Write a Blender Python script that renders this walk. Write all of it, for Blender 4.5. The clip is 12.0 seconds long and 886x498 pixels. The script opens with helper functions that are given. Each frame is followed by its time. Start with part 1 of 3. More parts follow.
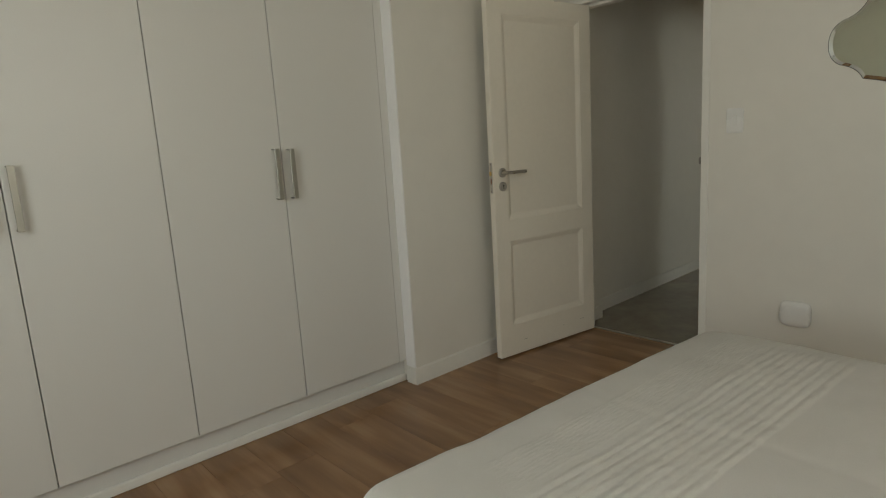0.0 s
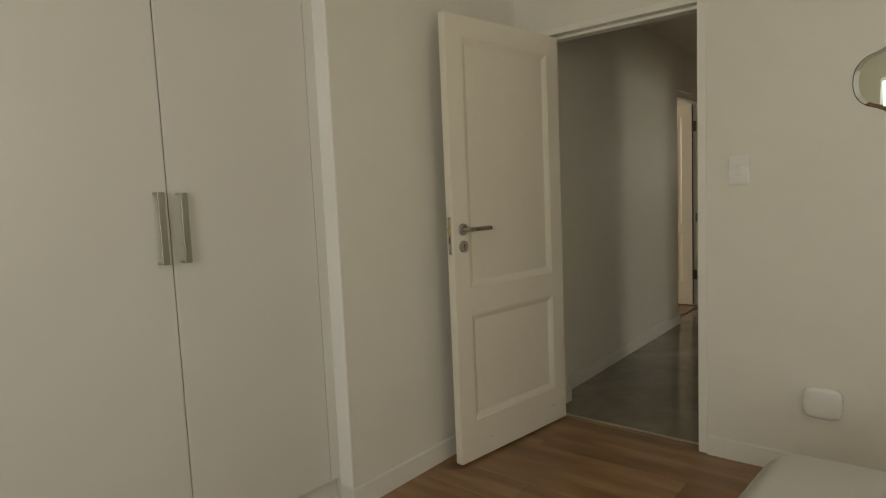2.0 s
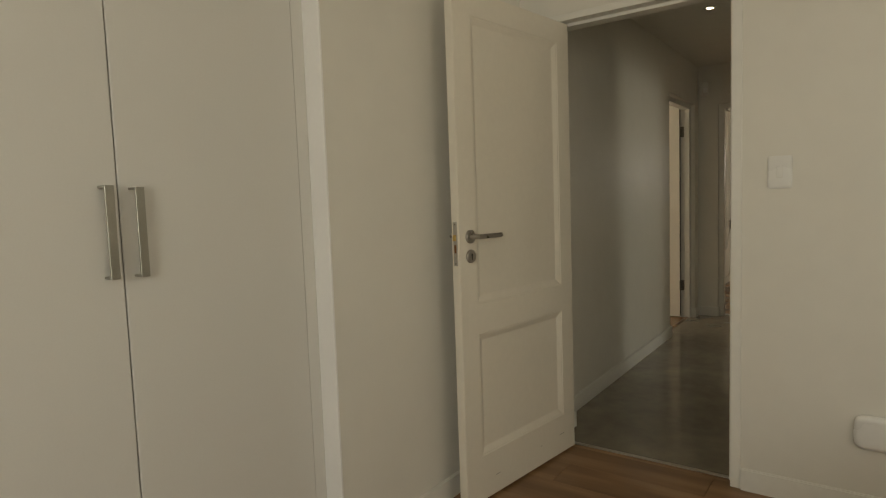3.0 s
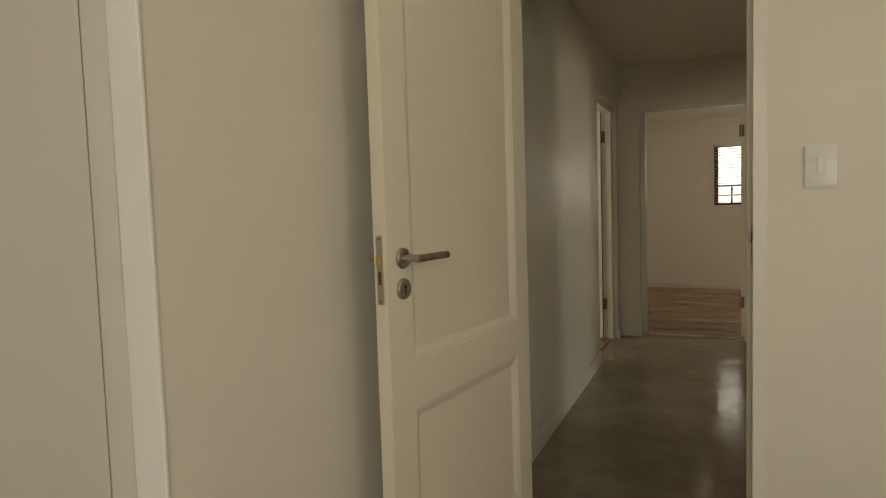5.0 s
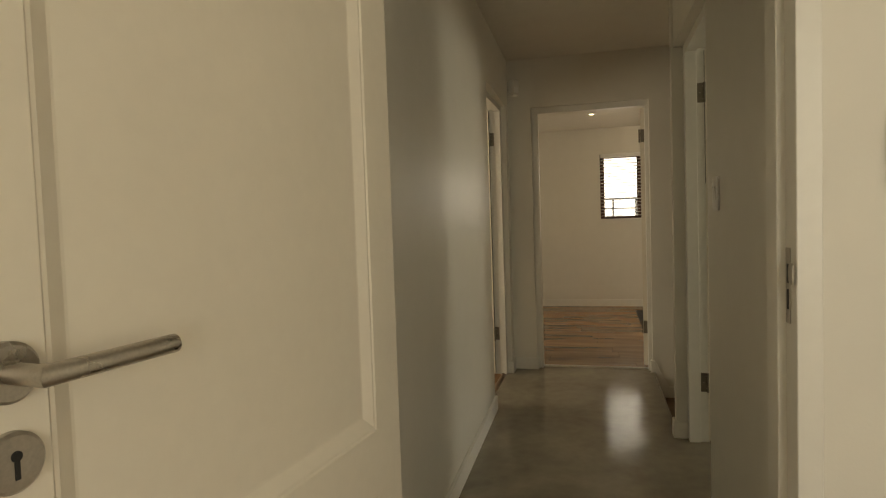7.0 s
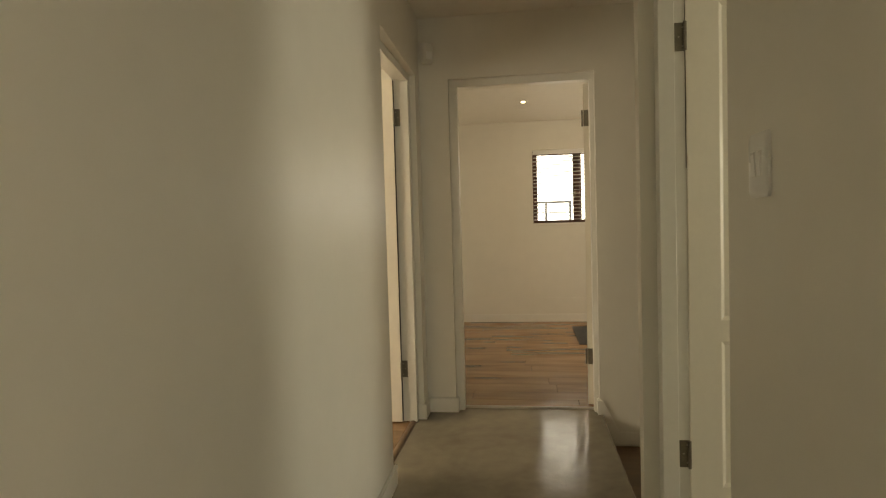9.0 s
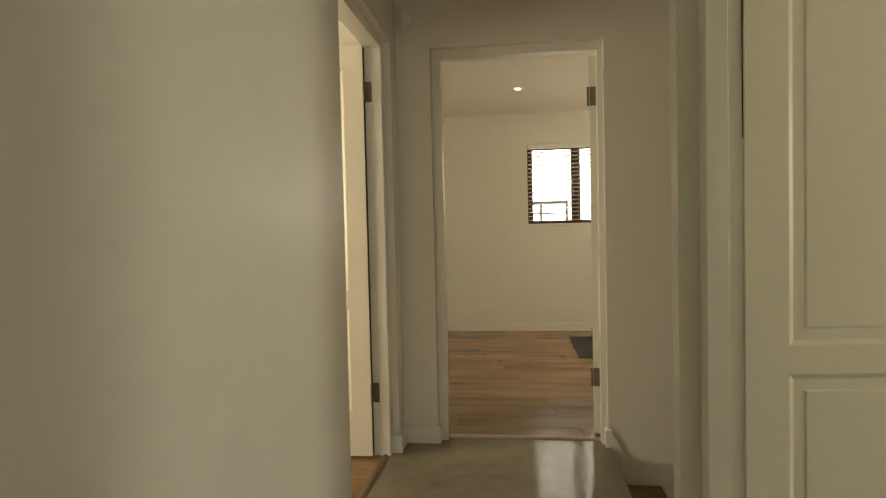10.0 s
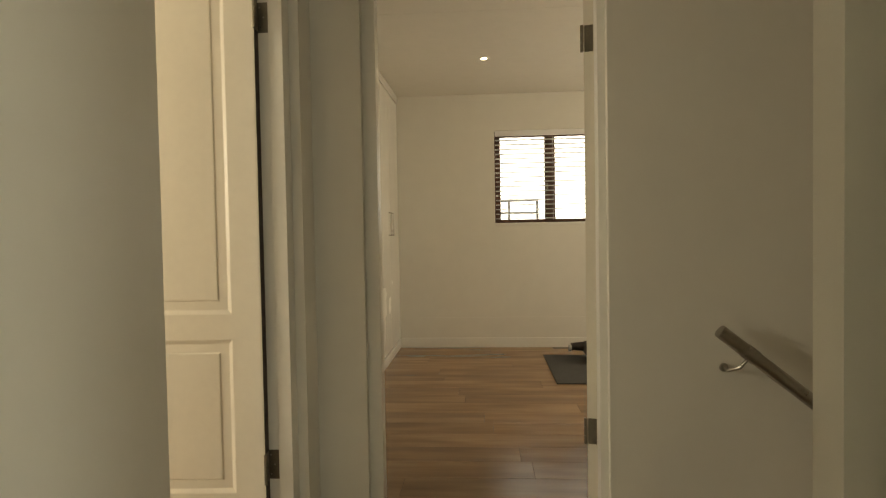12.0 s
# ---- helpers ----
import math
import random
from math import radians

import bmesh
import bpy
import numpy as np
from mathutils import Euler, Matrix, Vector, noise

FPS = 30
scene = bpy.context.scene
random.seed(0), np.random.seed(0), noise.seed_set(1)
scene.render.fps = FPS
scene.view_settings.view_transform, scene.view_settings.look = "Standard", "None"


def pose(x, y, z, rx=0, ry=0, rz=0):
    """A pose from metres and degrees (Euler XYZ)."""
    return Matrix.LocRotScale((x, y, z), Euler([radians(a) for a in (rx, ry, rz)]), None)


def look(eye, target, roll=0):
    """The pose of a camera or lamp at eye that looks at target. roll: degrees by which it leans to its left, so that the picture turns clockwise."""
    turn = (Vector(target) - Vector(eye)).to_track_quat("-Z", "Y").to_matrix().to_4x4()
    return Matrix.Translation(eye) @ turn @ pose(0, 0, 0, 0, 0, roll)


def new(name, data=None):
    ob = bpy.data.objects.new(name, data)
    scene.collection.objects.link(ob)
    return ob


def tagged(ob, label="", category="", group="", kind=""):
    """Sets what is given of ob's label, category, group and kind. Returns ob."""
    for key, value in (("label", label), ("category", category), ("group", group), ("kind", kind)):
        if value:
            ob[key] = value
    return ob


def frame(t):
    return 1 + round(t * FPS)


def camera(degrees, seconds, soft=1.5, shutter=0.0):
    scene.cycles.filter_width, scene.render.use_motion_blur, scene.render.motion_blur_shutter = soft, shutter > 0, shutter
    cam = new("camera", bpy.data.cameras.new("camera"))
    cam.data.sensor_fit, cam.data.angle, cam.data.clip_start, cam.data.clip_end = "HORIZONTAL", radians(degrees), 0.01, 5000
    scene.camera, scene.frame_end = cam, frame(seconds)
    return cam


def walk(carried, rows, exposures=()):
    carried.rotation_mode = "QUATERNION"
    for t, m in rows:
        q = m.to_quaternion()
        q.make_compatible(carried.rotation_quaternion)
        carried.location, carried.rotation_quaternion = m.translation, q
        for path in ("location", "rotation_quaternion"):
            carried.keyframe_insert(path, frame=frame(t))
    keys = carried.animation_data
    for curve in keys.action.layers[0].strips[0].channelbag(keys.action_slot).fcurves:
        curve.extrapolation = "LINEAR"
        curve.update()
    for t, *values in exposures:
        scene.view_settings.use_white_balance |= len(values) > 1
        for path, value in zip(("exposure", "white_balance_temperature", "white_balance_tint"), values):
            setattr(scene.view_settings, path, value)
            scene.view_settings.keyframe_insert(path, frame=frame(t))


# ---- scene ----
cam = camera(73.1, 12.0, soft=1.2)
PATH = [
    (0, (0.592, 0.981, 1.295), (1.908, 2.444, 0.937), -3.5),
    (0.5, (0.689, 1.116, 1.278), (2.039, 2.561, 0.977), -3.2),
    (1, (0.77, 1.253, 1.269), (2.166, 2.662, 1.009), -2.9),
    (1.5, (0.863, 1.406, 1.267), (2.332, 2.746, 1.048), -2.6),
    (2, (0.994, 1.589, 1.259), (2.519, 2.871, 1.075), -2.5),
    (2.5, (1.114, 1.752, 1.247), (2.664, 3.005, 1.077), -2.1),
    (3, (1.17, 1.955, 1.238), (2.772, 3.131, 1.078), -2.0),
    (3.5, (1.305, 2.125, 1.229), (2.959, 3.224, 1.078), -1.95),
    (4.5, (1.607, 2.391, 1.211), (3.364, 3.336, 1.079), -1.8),
    (5, (1.809, 2.506, 1.21), (3.608, 3.371, 1.083), -1.8),
    (5.5, (2.015, 2.598, 1.196), (3.858, 3.367, 1.081), -1.8),
    (6, (2.248, 2.669, 1.21), (4.121, 3.362, 1.102), -1.9),
    (6.5, (2.504, 2.721, 1.22), (4.408, 3.324, 1.118), -2.0),
    (7, (2.721, 2.762, 1.21), (4.655, 3.26, 1.117), -1.9),
    (7.5, (2.991, 2.768, 1.196), (4.947, 3.178, 1.107), -1.8),
    (9.5, (4.093, 2.789, 1.163), (6.075, 3.053, 1.089), -1.5),
    (10, (4.392, 2.797, 1.139), (6.375, 3.052, 1.071), -1.3),
    (10.5, (4.675, 2.805, 1.139), (6.659, 3.053, 1.07), -1.1),
    (11, (4.962, 2.791, 1.144), (6.946, 3.028, 1.078), -1.1),
    (11.5, (5.181, 2.79, 1.113), (7.169, 2.999, 1.054), -1.0),
    (12, (5.346, 2.802, 1.105), (7.34, 2.942, 1.044), -1.0),
]
walk(cam, [(t, look(eye, target, roll)) for t, eye, target, roll in PATH],
     [(0, -0.25, 7150, 6), (1.5, -0.18, 7800, 7), (2.5, -0.16, 8200, 8), (5, 0.0, 8900, 9), (7.5, 0.52, 9400, 9), (9.5, 0.99, 9300, 6), (10.5, 0.86, 9100, 4), (12, 0.84, 9100, 5)])

# ---- world, sun, window light, fill light ----
world = bpy.data.worlds.new("world")
scene.world = world
world.use_nodes = True
wn = world.node_tree.nodes
sky = wn.new("ShaderNodeTexSky")
sky.sky_type, sky.sun_disc, sky.sun_elevation, sky.sun_rotation = "NISHITA", False, radians(62), radians(160)
world.node_tree.links.new(sky.outputs[0], wn["Background"].inputs[0])
wn["Background"].inputs[1].default_value = 0.1


def lamp(name, kind, m, energy, color, size=(1, 1)):
    data = bpy.data.lights.new(name, kind)
    data.energy, data.color = energy, color
    if kind == "AREA":
        data.shape, data.size, data.size_y = "RECTANGLE", *size
    ob = new(name, data)
    ob.matrix_world = m
    return ob


sun = lamp("sun", "SUN", look((0, 0, 10), (-1.2, 3.4, 0)), 3.0, (1, 0.96, 0.88))
sun.data.angle = radians(0.5)
# daylight standing in window openings the walk never faces, plus added fill lamps
lamp("bedroom_window_light", "AREA", look((-0.77, 1.32, 1.60), (3.2, 2.0, 0.8)), 35, (0.85, 0.93, 1.0), (1.5, 1.16))
# added fill for the bed and door leaf, no window known there
lamp("bedroom_side_window_light", "AREA", look((1.7, -0.14, 1.75), (1.8, 1.6, 0.5)), 9, (1.0, 0.94, 0.86), (1.2, 1.2))
lamp("side_room_window_light", "AREA", look((5.36, -2.62, 1.5), (5.4, 3, 1.4)), 26, (0.87, 0.95, 1.0), (1.2, 1.1))
lamp("left_room_window_light", "AREA", look((6.0, 6.32, 1.5), (6.9, 3.6, 1.2)), 26, (1.0, 0.97, 0.92), (1.2, 1.1))
# added fill from the unseen side of the far room, its window is assumed
lamp("far_room_window_light", "AREA", look((9.3, -0.12, 1.5), (9.3, 3, 1.2)), 14, (1.0, 0.95, 0.90), (1.2, 1.1))
# added orange fill that warms the stair wall, no such window is known
lamp("stair_window_light", "AREA", look((6.85, -0.88, -0.9), (6.9, 2, -0.4)), 0.7, (1.0, 0.56, 0.16), (0.8, 0.9))


# ---- materials ----
def material(name, color, rough=0.5, metal=0.0, var=0.06, scale=(3.0, 60.0), bump=0.0, bump_scale=250.0, coat=0.0, emit=0.0, rough_var=0.08, spec=0.5):
    m = bpy.data.materials.new(name)
    m.use_nodes = True
    nt = m.node_tree
    N, L = nt.nodes, nt.links
    b = N["Principled BSDF"]
    b.inputs["Metallic"].default_value = metal
    b.inputs["Coat Weight"].default_value = coat
    b.inputs["Specular IOR Level"].default_value = spec
    co = N.new("ShaderNodeTexCoord")
    big, small = N.new("ShaderNodeTexNoise"), N.new("ShaderNodeTexNoise")
    for n, s in ((big, scale[0]), (small, scale[1])):
        n.inputs["Scale"].default_value, n.inputs["Detail"].default_value = s, 4
        L.new(co.outputs["Object"], n.inputs["Vector"])
    mix = N.new("ShaderNodeMath")
    mix.operation = "ADD"
    L.new(big.outputs[0], mix.inputs[0])
    L.new(small.outputs[0], mix.inputs[1])
    ramp = N.new("ShaderNodeMapRange")
    ramp.inputs[1].default_value, ramp.inputs[2].default_value = 0.7, 1.3
    ramp.inputs[3].default_value, ramp.inputs[4].default_value = 1 - var, 1 + var
    L.new(mix.outputs[0], ramp.inputs[0])
    col = N.new("ShaderNodeVectorMath")
    col.operation = "SCALE"
    col.inputs[0].default_value = color
    L.new(ramp.outputs[0], col.inputs["Scale"])
    L.new(col.outputs[0], b.inputs["Base Color"])
    rr = N.new("ShaderNodeMapRange")
    rr.inputs[1].default_value, rr.inputs[2].default_value = 0.3, 0.7
    rr.inputs[3].default_value, rr.inputs[4].default_value = max(0.02, rough - rough_var), rough + rough_var
    L.new(big.outputs[0], rr.inputs[0])
    L.new(rr.outputs[0], b.inputs["Roughness"])
    if bump:
        bn, bp = N.new("ShaderNodeTexNoise"), N.new("ShaderNodeBump")
        bn.inputs["Scale"].default_value, bn.inputs["Detail"].default_value = bump_scale, 3
        L.new(co.outputs["Object"], bn.inputs["Vector"])
        bp.inputs["Strength"].default_value, bp.inputs["Distance"].default_value = bump, 0.002
        L.new(bn.outputs[0], bp.inputs["Height"])
        L.new(bp.outputs[0], b.inputs["Normal"])
    if emit:
        b.inputs["Emission Color"].default_value = (*color, 1)
        b.inputs["Emission Strength"].default_value = emit
    return m


def wood_floor(name, dark, mid, light, rough):
    """Laminate: long streaks along the board (local y), each board shifted by its own random."""
    m = bpy.data.materials.new(name)
    m.use_nodes = True
    N, L = m.node_tree.nodes, m.node_tree.links
    b = N["Principled BSDF"]
    co, info = N.new("ShaderNodeTexCoord"), N.new("ShaderNodeObjectInfo")
    off = N.new("ShaderNodeVectorMath")
    off.operation = "SCALE"
    off.inputs[0].default_value = (7.3, 31.7, 13.1)
    L.new(info.outputs["Random"], off.inputs["Scale"])
    add = N.new("ShaderNodeVectorMath")
    L.new(co.outputs["Object"], add.inputs[0])
    L.new(off.outputs[0], add.inputs[1])
    maps = []
    for s in ((11, 1.4, 1), (60, 2.5, 1), (4.0, 1.0, 1)):
        mp, n = N.new("ShaderNodeMapping"), N.new("ShaderNodeTexNoise")
        mp.inputs["Scale"].default_value = s
        n.inputs["Scale"].default_value, n.inputs["Detail"].default_value = 1.0, 3
        n.inputs["Distortion"].default_value = 0.3
        L.new(add.outputs[0], mp.inputs[0])
        L.new(mp.outputs[0], n.inputs["Vector"])
        maps.append(n)
    mixa, mixb = N.new("ShaderNodeMix"), N.new("ShaderNodeMix")
    mixa.inputs[0].default_value, mixb.inputs[0].default_value = 0.16, 0.45
    L.new(maps[0].outputs[0], mixa.inputs[2])
    L.new(maps[1].outputs[0], mixa.inputs[3])
    L.new(mixa.outputs[0], mixb.inputs[2])
    L.new(maps[2].outputs[0], mixb.inputs[3])
    ramp = N.new("ShaderNodeValToRGB")
    e = ramp.color_ramp.elements
    e[0].position, e[0].color = 0.34, (*dark, 1)
    e[1].position, e[1].color = 0.66, (*light, 1)
    e.new(0.5).color = (*mid, 1)
    L.new(mixb.outputs[0], ramp.inputs[0])
    tone = N.new("ShaderNodeMapRange")
    tone.inputs[3].default_value, tone.inputs[4].default_value = 0.92, 1.08
    L.new(info.outputs["Random"], tone.inputs[0])
    col = N.new("ShaderNodeVectorMath")
    col.operation = "SCALE"
    L.new(ramp.outputs[0], col.inputs[0])
    L.new(tone.outputs[0], col.inputs["Scale"])
    L.new(col.outputs[0], b.inputs["Base Color"])
    rr = N.new("ShaderNodeMapRange")
    rr.inputs[3].default_value, rr.inputs[4].default_value = rough - 0.03, rough + 0.05
    L.new(maps[2].outputs[0], rr.inputs[0])
    L.new(rr.outputs[0], b.inputs["Roughness"])
    bp = N.new("ShaderNodeBump")
    bp.inputs["Strength"].default_value, bp.inputs["Distance"].default_value = 0.02, 0.0006
    L.new(maps[1].outputs[0], bp.inputs["Height"])
    L.new(bp.outputs[0], b.inputs["Normal"])
    return m


def screed_floor():
    """Polished cement screed: cloudy grey-brown patches under a clear seal."""
    m = bpy.data.materials.new("cement_screed")
    m.use_nodes = True
    N, L = m.node_tree.nodes, m.node_tree.links
    b = N["Principled BSDF"]
    co = N.new("ShaderNodeTexCoord")
    b.inputs["Specular IOR Level"].default_value = 0.5
    a, c, d = (N.new("ShaderNodeTexNoise") for _ in range(3))
    for n, s, det in ((a, 2.2, 6), (c, 14, 5), (d, 6.5, 4)):
        n.inputs["Scale"].default_value, n.inputs["Detail"].default_value = s, det
        L.new(co.outputs["Object"], n.inputs["Vector"])
    a.inputs["Distortion"].default_value = 1.2
    mx = N.new("ShaderNodeMix")
    mx.inputs[0].default_value = 0.35
    L.new(a.outputs[0], mx.inputs[2])
    L.new(c.outputs[0], mx.inputs[3])
    ramp = N.new("ShaderNodeValToRGB")
    e = ramp.color_ramp.elements
    e[0].position, e[0].color = 0.3, (0.180, 0.152, 0.110, 1)
    e[1].position, e[1].color = 0.7, (0.280, 0.242, 0.180, 1)
    L.new(mx.outputs[0], ramp.inputs[0])
    L.new(ramp.outputs[0], b.inputs["Base Color"])
    rr = N.new("ShaderNodeMapRange")
    rr.inputs[1].default_value, rr.inputs[2].default_value = 0.3, 0.7
    rr.inputs[3].default_value, rr.inputs[4].default_value = 0.06, 0.20
    L.new(a.outputs[0], rr.inputs[0])
    L.new(rr.outputs[0], b.inputs["Roughness"])
    bp = N.new("ShaderNodeBump")
    bp.inputs["Strength"].default_value, bp.inputs["Distance"].default_value = 0.42, 0.006
    L.new(d.outputs[0], bp.inputs["Height"])
    L.new(bp.outputs[0], b.inputs["Normal"])
    return m


WALL = material("wall_paint", (0.77, 0.742, 0.67), 0.5, spec=0.35, var=0.02, scale=(1.1, 9), bump=0.12, bump_scale=160)
SATIN = material("satin_wall_paint", (0.77, 0.742, 0.67), 0.40, spec=0.5, var=0.02, scale=(1.1, 9), bump=0.05, bump_scale=90, rough_var=0.04)
CEIL = material("ceiling_paint", (0.78, 0.75, 0.68), 0.8, var=0.02, scale=(1.0, 12), bump=0.1)
TRIM = material("trim_enamel", (0.80, 0.78, 0.72), 0.36, var=0.025, scale=(2, 30), bump=0.03, bump_scale=140)
SCUFF = material("grey_scuff", (0.42, 0.38, 0.32), 0.6, var=0.1)
# whiter than WALL: window light on the wall end put into the colour
STRIP = material("lit_wall_end_white", (0.90, 0.89, 0.87), 0.7, var=0.01, spec=0.2)
HANDLEM = material("satin_nickel", (0.42, 0.41, 0.365), 0.38, 1.0, var=0.06, scale=(20, 300))
DOORP = material("door_enamel", (0.80, 0.745, 0.64), 0.34, var=0.02, scale=(1.5, 40), bump=0.08, bump_scale=70)
MELA = material("wardrobe_board", (0.69, 0.675, 0.63), 0.36, var=0.015, scale=(1, 200), bump=0.05, bump_scale=500)
GLOSSB = material("gloss_wardrobe_board", (0.80, 0.775, 0.70), 0.22, var=0.015, scale=(1, 80))
STEEL = material("brushed_steel", (0.46, 0.43, 0.39), 0.32, 1.0, var=0.1, scale=(20, 300))
HINGE = material("hinge_steel", (0.24, 0.215, 0.175), 0.42, 1.0, var=0.15, scale=(30, 200))
RUSTB = material("tarnished_bolt", (0.26, 0.13, 0.06), 0.45, 1.0, var=0.2)
BRASS = material("latch_brass", (0.62, 0.42, 0.16), 0.3, 1.0, var=0.1)
ALU = material("aluminium_strip", (0.60, 0.57, 0.53), 0.35, 1.0, var=0.1, scale=(10, 200))
# near-black brown used as painted shade in the hinge gaps
GAPSHADE = material("hinge_gap_shade", (0.045, 0.028, 0.018), 0.65, var=0.2, scale=(20, 150))
DARKGAP = material("keyhole_black", (0.02, 0.02, 0.02), 0.6)
PLASTIC = material("white_plastic", (0.81, 0.80, 0.765), 0.28, var=0.015)
SENSORP = material("sensor_plastic", (0.74, 0.72, 0.66), 0.4, var=0.02)
COTTON = material("white_cotton", (0.93, 0.905, 0.85), 0.9, var=0.025, scale=(6, 400), bump=0.35, bump_scale=700)
TICK = material("mattress_ticking", (0.7, 0.68, 0.64), 0.9, var=0.04, bump=0.2)
BASEF = material("bed_base_fabric", (0.25, 0.22, 0.19), 0.9, var=0.1, bump=0.3)
FRAMEW = material("stained_window_wood", (0.085, 0.036, 0.022), 0.4, var=0.25, scale=(6, 80), bump=0.15)
SLAT = material("white_blind_slat", (0.85, 0.84, 0.82), 0.4, var=0.02)
RUBBER = material("rubber_mat", (0.055, 0.055, 0.055), 0.75, var=0.2, scale=(8, 300), bump=0.4, bump_scale=400)
BLACKP = material("black_plastic", (0.025, 0.023, 0.022), 0.4, var=0.2)
GREYP = material("grey_plastic", (0.38, 0.37, 0.35), 0.4, var=0.1)
FACADE = material("pale_render", (0.85, 0.83, 0.80), 0.85, var=0.04, bump=0.3, bump_scale=60)
GRILLE = material("grey_metal_rail", (0.13, 0.13, 0.13), 0.5, var=0.05)
STAIRW = wood_floor("stair_board", (0.13, 0.075, 0.04), (0.20, 0.12, 0.065), (0.28, 0.17, 0.10), 0.4)
OAK = wood_floor("laminate_board", (0.178, 0.092, 0.042), (0.270, 0.148, 0.071), (0.385, 0.228, 0.122), 0.22)
SCREED = screed_floor()
MIRROR = material("mirror_silver", (0.74, 0.80, 0.73), 0.015, 1.0, var=0.0, rough_var=0.0)
BEVELG = material("bevelled_mirror_rim", (0.80, 0.83, 0.79), 0.04, 1.0, var=0.02, rough_var=0.02)
GLOW = material("lamp_glass", (1.0, 0.90, 0.70), 0.4, emit=34.0, var=0.0)
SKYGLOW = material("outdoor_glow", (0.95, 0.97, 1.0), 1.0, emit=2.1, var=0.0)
GLASS = bpy.data.materials.new("window_glass")
GLASS.use_nodes = True
GLASS.node_tree.nodes["Principled BSDF"].inputs["Transmission Weight"].default_value = 1.0
GLASS.node_tree.nodes["Principled BSDF"].inputs["Roughness"].default_value = 0.0
GLASS.node_tree.nodes["Principled BSDF"].inputs["IOR"].default_value = 1.45


# ---- mesh helpers ----
def add_box(bm, x0, y0, z0, x1, y1, z1, bevel=0.0, segments=1):
    r = bmesh.ops.create_cube(bm, size=1.0, matrix=Matrix.Translation(((x0 + x1) / 2, (y0 + y1) / 2, (z0 + z1) / 2)) @ Matrix.Diagonal((abs(x1 - x0), abs(y1 - y0), abs(z1 - z0), 1)))
    if bevel:
        edges = {e for v in r["verts"] for e in v.link_edges}
        bmesh.ops.bevel(bm, geom=list(edges), offset=bevel, segments=segments, affect="EDGES", profile=0.5)


def add_cyl(bm, p, q, r0, r1=None, n=24):
    p, q = Vector(p), Vector(q)
    m = Matrix.Translation((p + q) / 2) @ (q - p).to_track_quat("Z", "Y").to_matrix().to_4x4()
    bmesh.ops.create_cone(bm, cap_ends=True, segments=n, radius1=r0, radius2=r0 if r1 is None else r1, depth=(q - p).length, matrix=m)


def add_tube(bm, points, radius, n=14):
    """A round bar bent through the points, mitred, with closed ends."""
    pts = [Vector(p) for p in points]
    rings = []
    side = None
    for i, p in enumerate(pts):
        a = (p - pts[i - 1]).normalized() if i else (pts[1] - p).normalized()
        b = (pts[i + 1] - p).normalized() if i < len(pts) - 1 else a
        d = (a + b).normalized()
        if side is None:
            side = d.orthogonal().normalized()
        side = (side - d * side.dot(d)).normalized()
        up = d.cross(side)
        stretch = 1 / max(0.5, a.dot(d))
        bend = (b - a)
        bend = bend.normalized() if bend.length > 1e-6 else None
        ring = []
        for k in range(n):
            w = side * math.cos(2 * math.pi * k / n) + up * math.sin(2 * math.pi * k / n)
            if bend is not None:
                inplane = (bend - d * bend.dot(d)).normalized()
                w = w + inplane * w.dot(inplane) * (stretch - 1)
            ring.append(bm.verts.new(p + w * radius))
        rings.append(ring)
    for r, s in zip(rings, rings[1:]):
        for k in range(n):
            bm.faces.new((r[k], r[(k + 1) % n], s[(k + 1) % n], s[k]))
    bm.faces.new(rings[0][::-1])
    bm.faces.new(rings[-1])


def add_plate(bm, w, h, d, corner, n=5):
    """A rounded plate in local x (width) and z (height), standing d proud towards -y."""
    pts = []
    for cx, cz, a0 in ((w / 2 - corner, h / 2 - corner, 0), (-w / 2 + corner, h / 2 - corner, 90), (-w / 2 + corner, -h / 2 + corner, 180), (w / 2 - corner, -h / 2 + corner, 270)):
        for k in range(n + 1):
            a = radians(a0 + 90 * k / n)
            pts.append((cx + corner * math.cos(a), cz + corner * math.sin(a)))
    rings = []
    for y, s in ((0, 1.0), (-d * 0.6, 1.0), (-d, 1 - 0.006 / max(w, h) * 2)):
        rings.append([bm.verts.new((x * s, y, z * s)) for x, z in pts])
    for r, s in zip(rings, rings[1:]):
        for k in range(len(pts)):
            bm.faces.new((r[k], s[k], s[(k + 1) % len(pts)], r[(k + 1) % len(pts)]))
    bm.faces.new(rings[-1])
    bm.faces.new(rings[0][::-1])


def finish(name, bm, mat, smooth=False):
    bmesh.ops.recalc_face_normals(bm, faces=bm.faces)
    me = bpy.data.meshes.new(name)
    bm.to_mesh(me)
    bm.free()
    me.materials.append(mat)
    if smooth:
        me.shade_smooth()
        me.set_sharp_from_angle(angle=radians(35))
    return me


def part(name, bm, mat, parent, label="", smooth=False):
    ob = new(name, finish(name, bm, mat, smooth))
    ob.parent = parent
    return tagged(ob, label)


def thing(name, m, label, category, group=""):
    ob = new(name)
    ob.matrix_world = m
    ob.empty_display_size = 0.1
    return tagged(ob, label, category, group)


def structure(name, bm, mat, label, category, smooth=False):
    ob = new(name, finish(name, bm, mat, smooth))
    return tagged(ob, label, category, kind="structure")


def boxes(*rows, bevel=0.0):
    bm = bmesh.new()
    for r in rows:
        add_box(bm, *r, bevel=bevel)
    return bm


def box_part(name, mat, parent, *rows, bevel=0.002, label="", smooth=False):
    return part(name, boxes(*rows, bevel=bevel), mat, parent, label, smooth)


# ---- large structure ----
TOP, HEAD = 2.62, 2.08
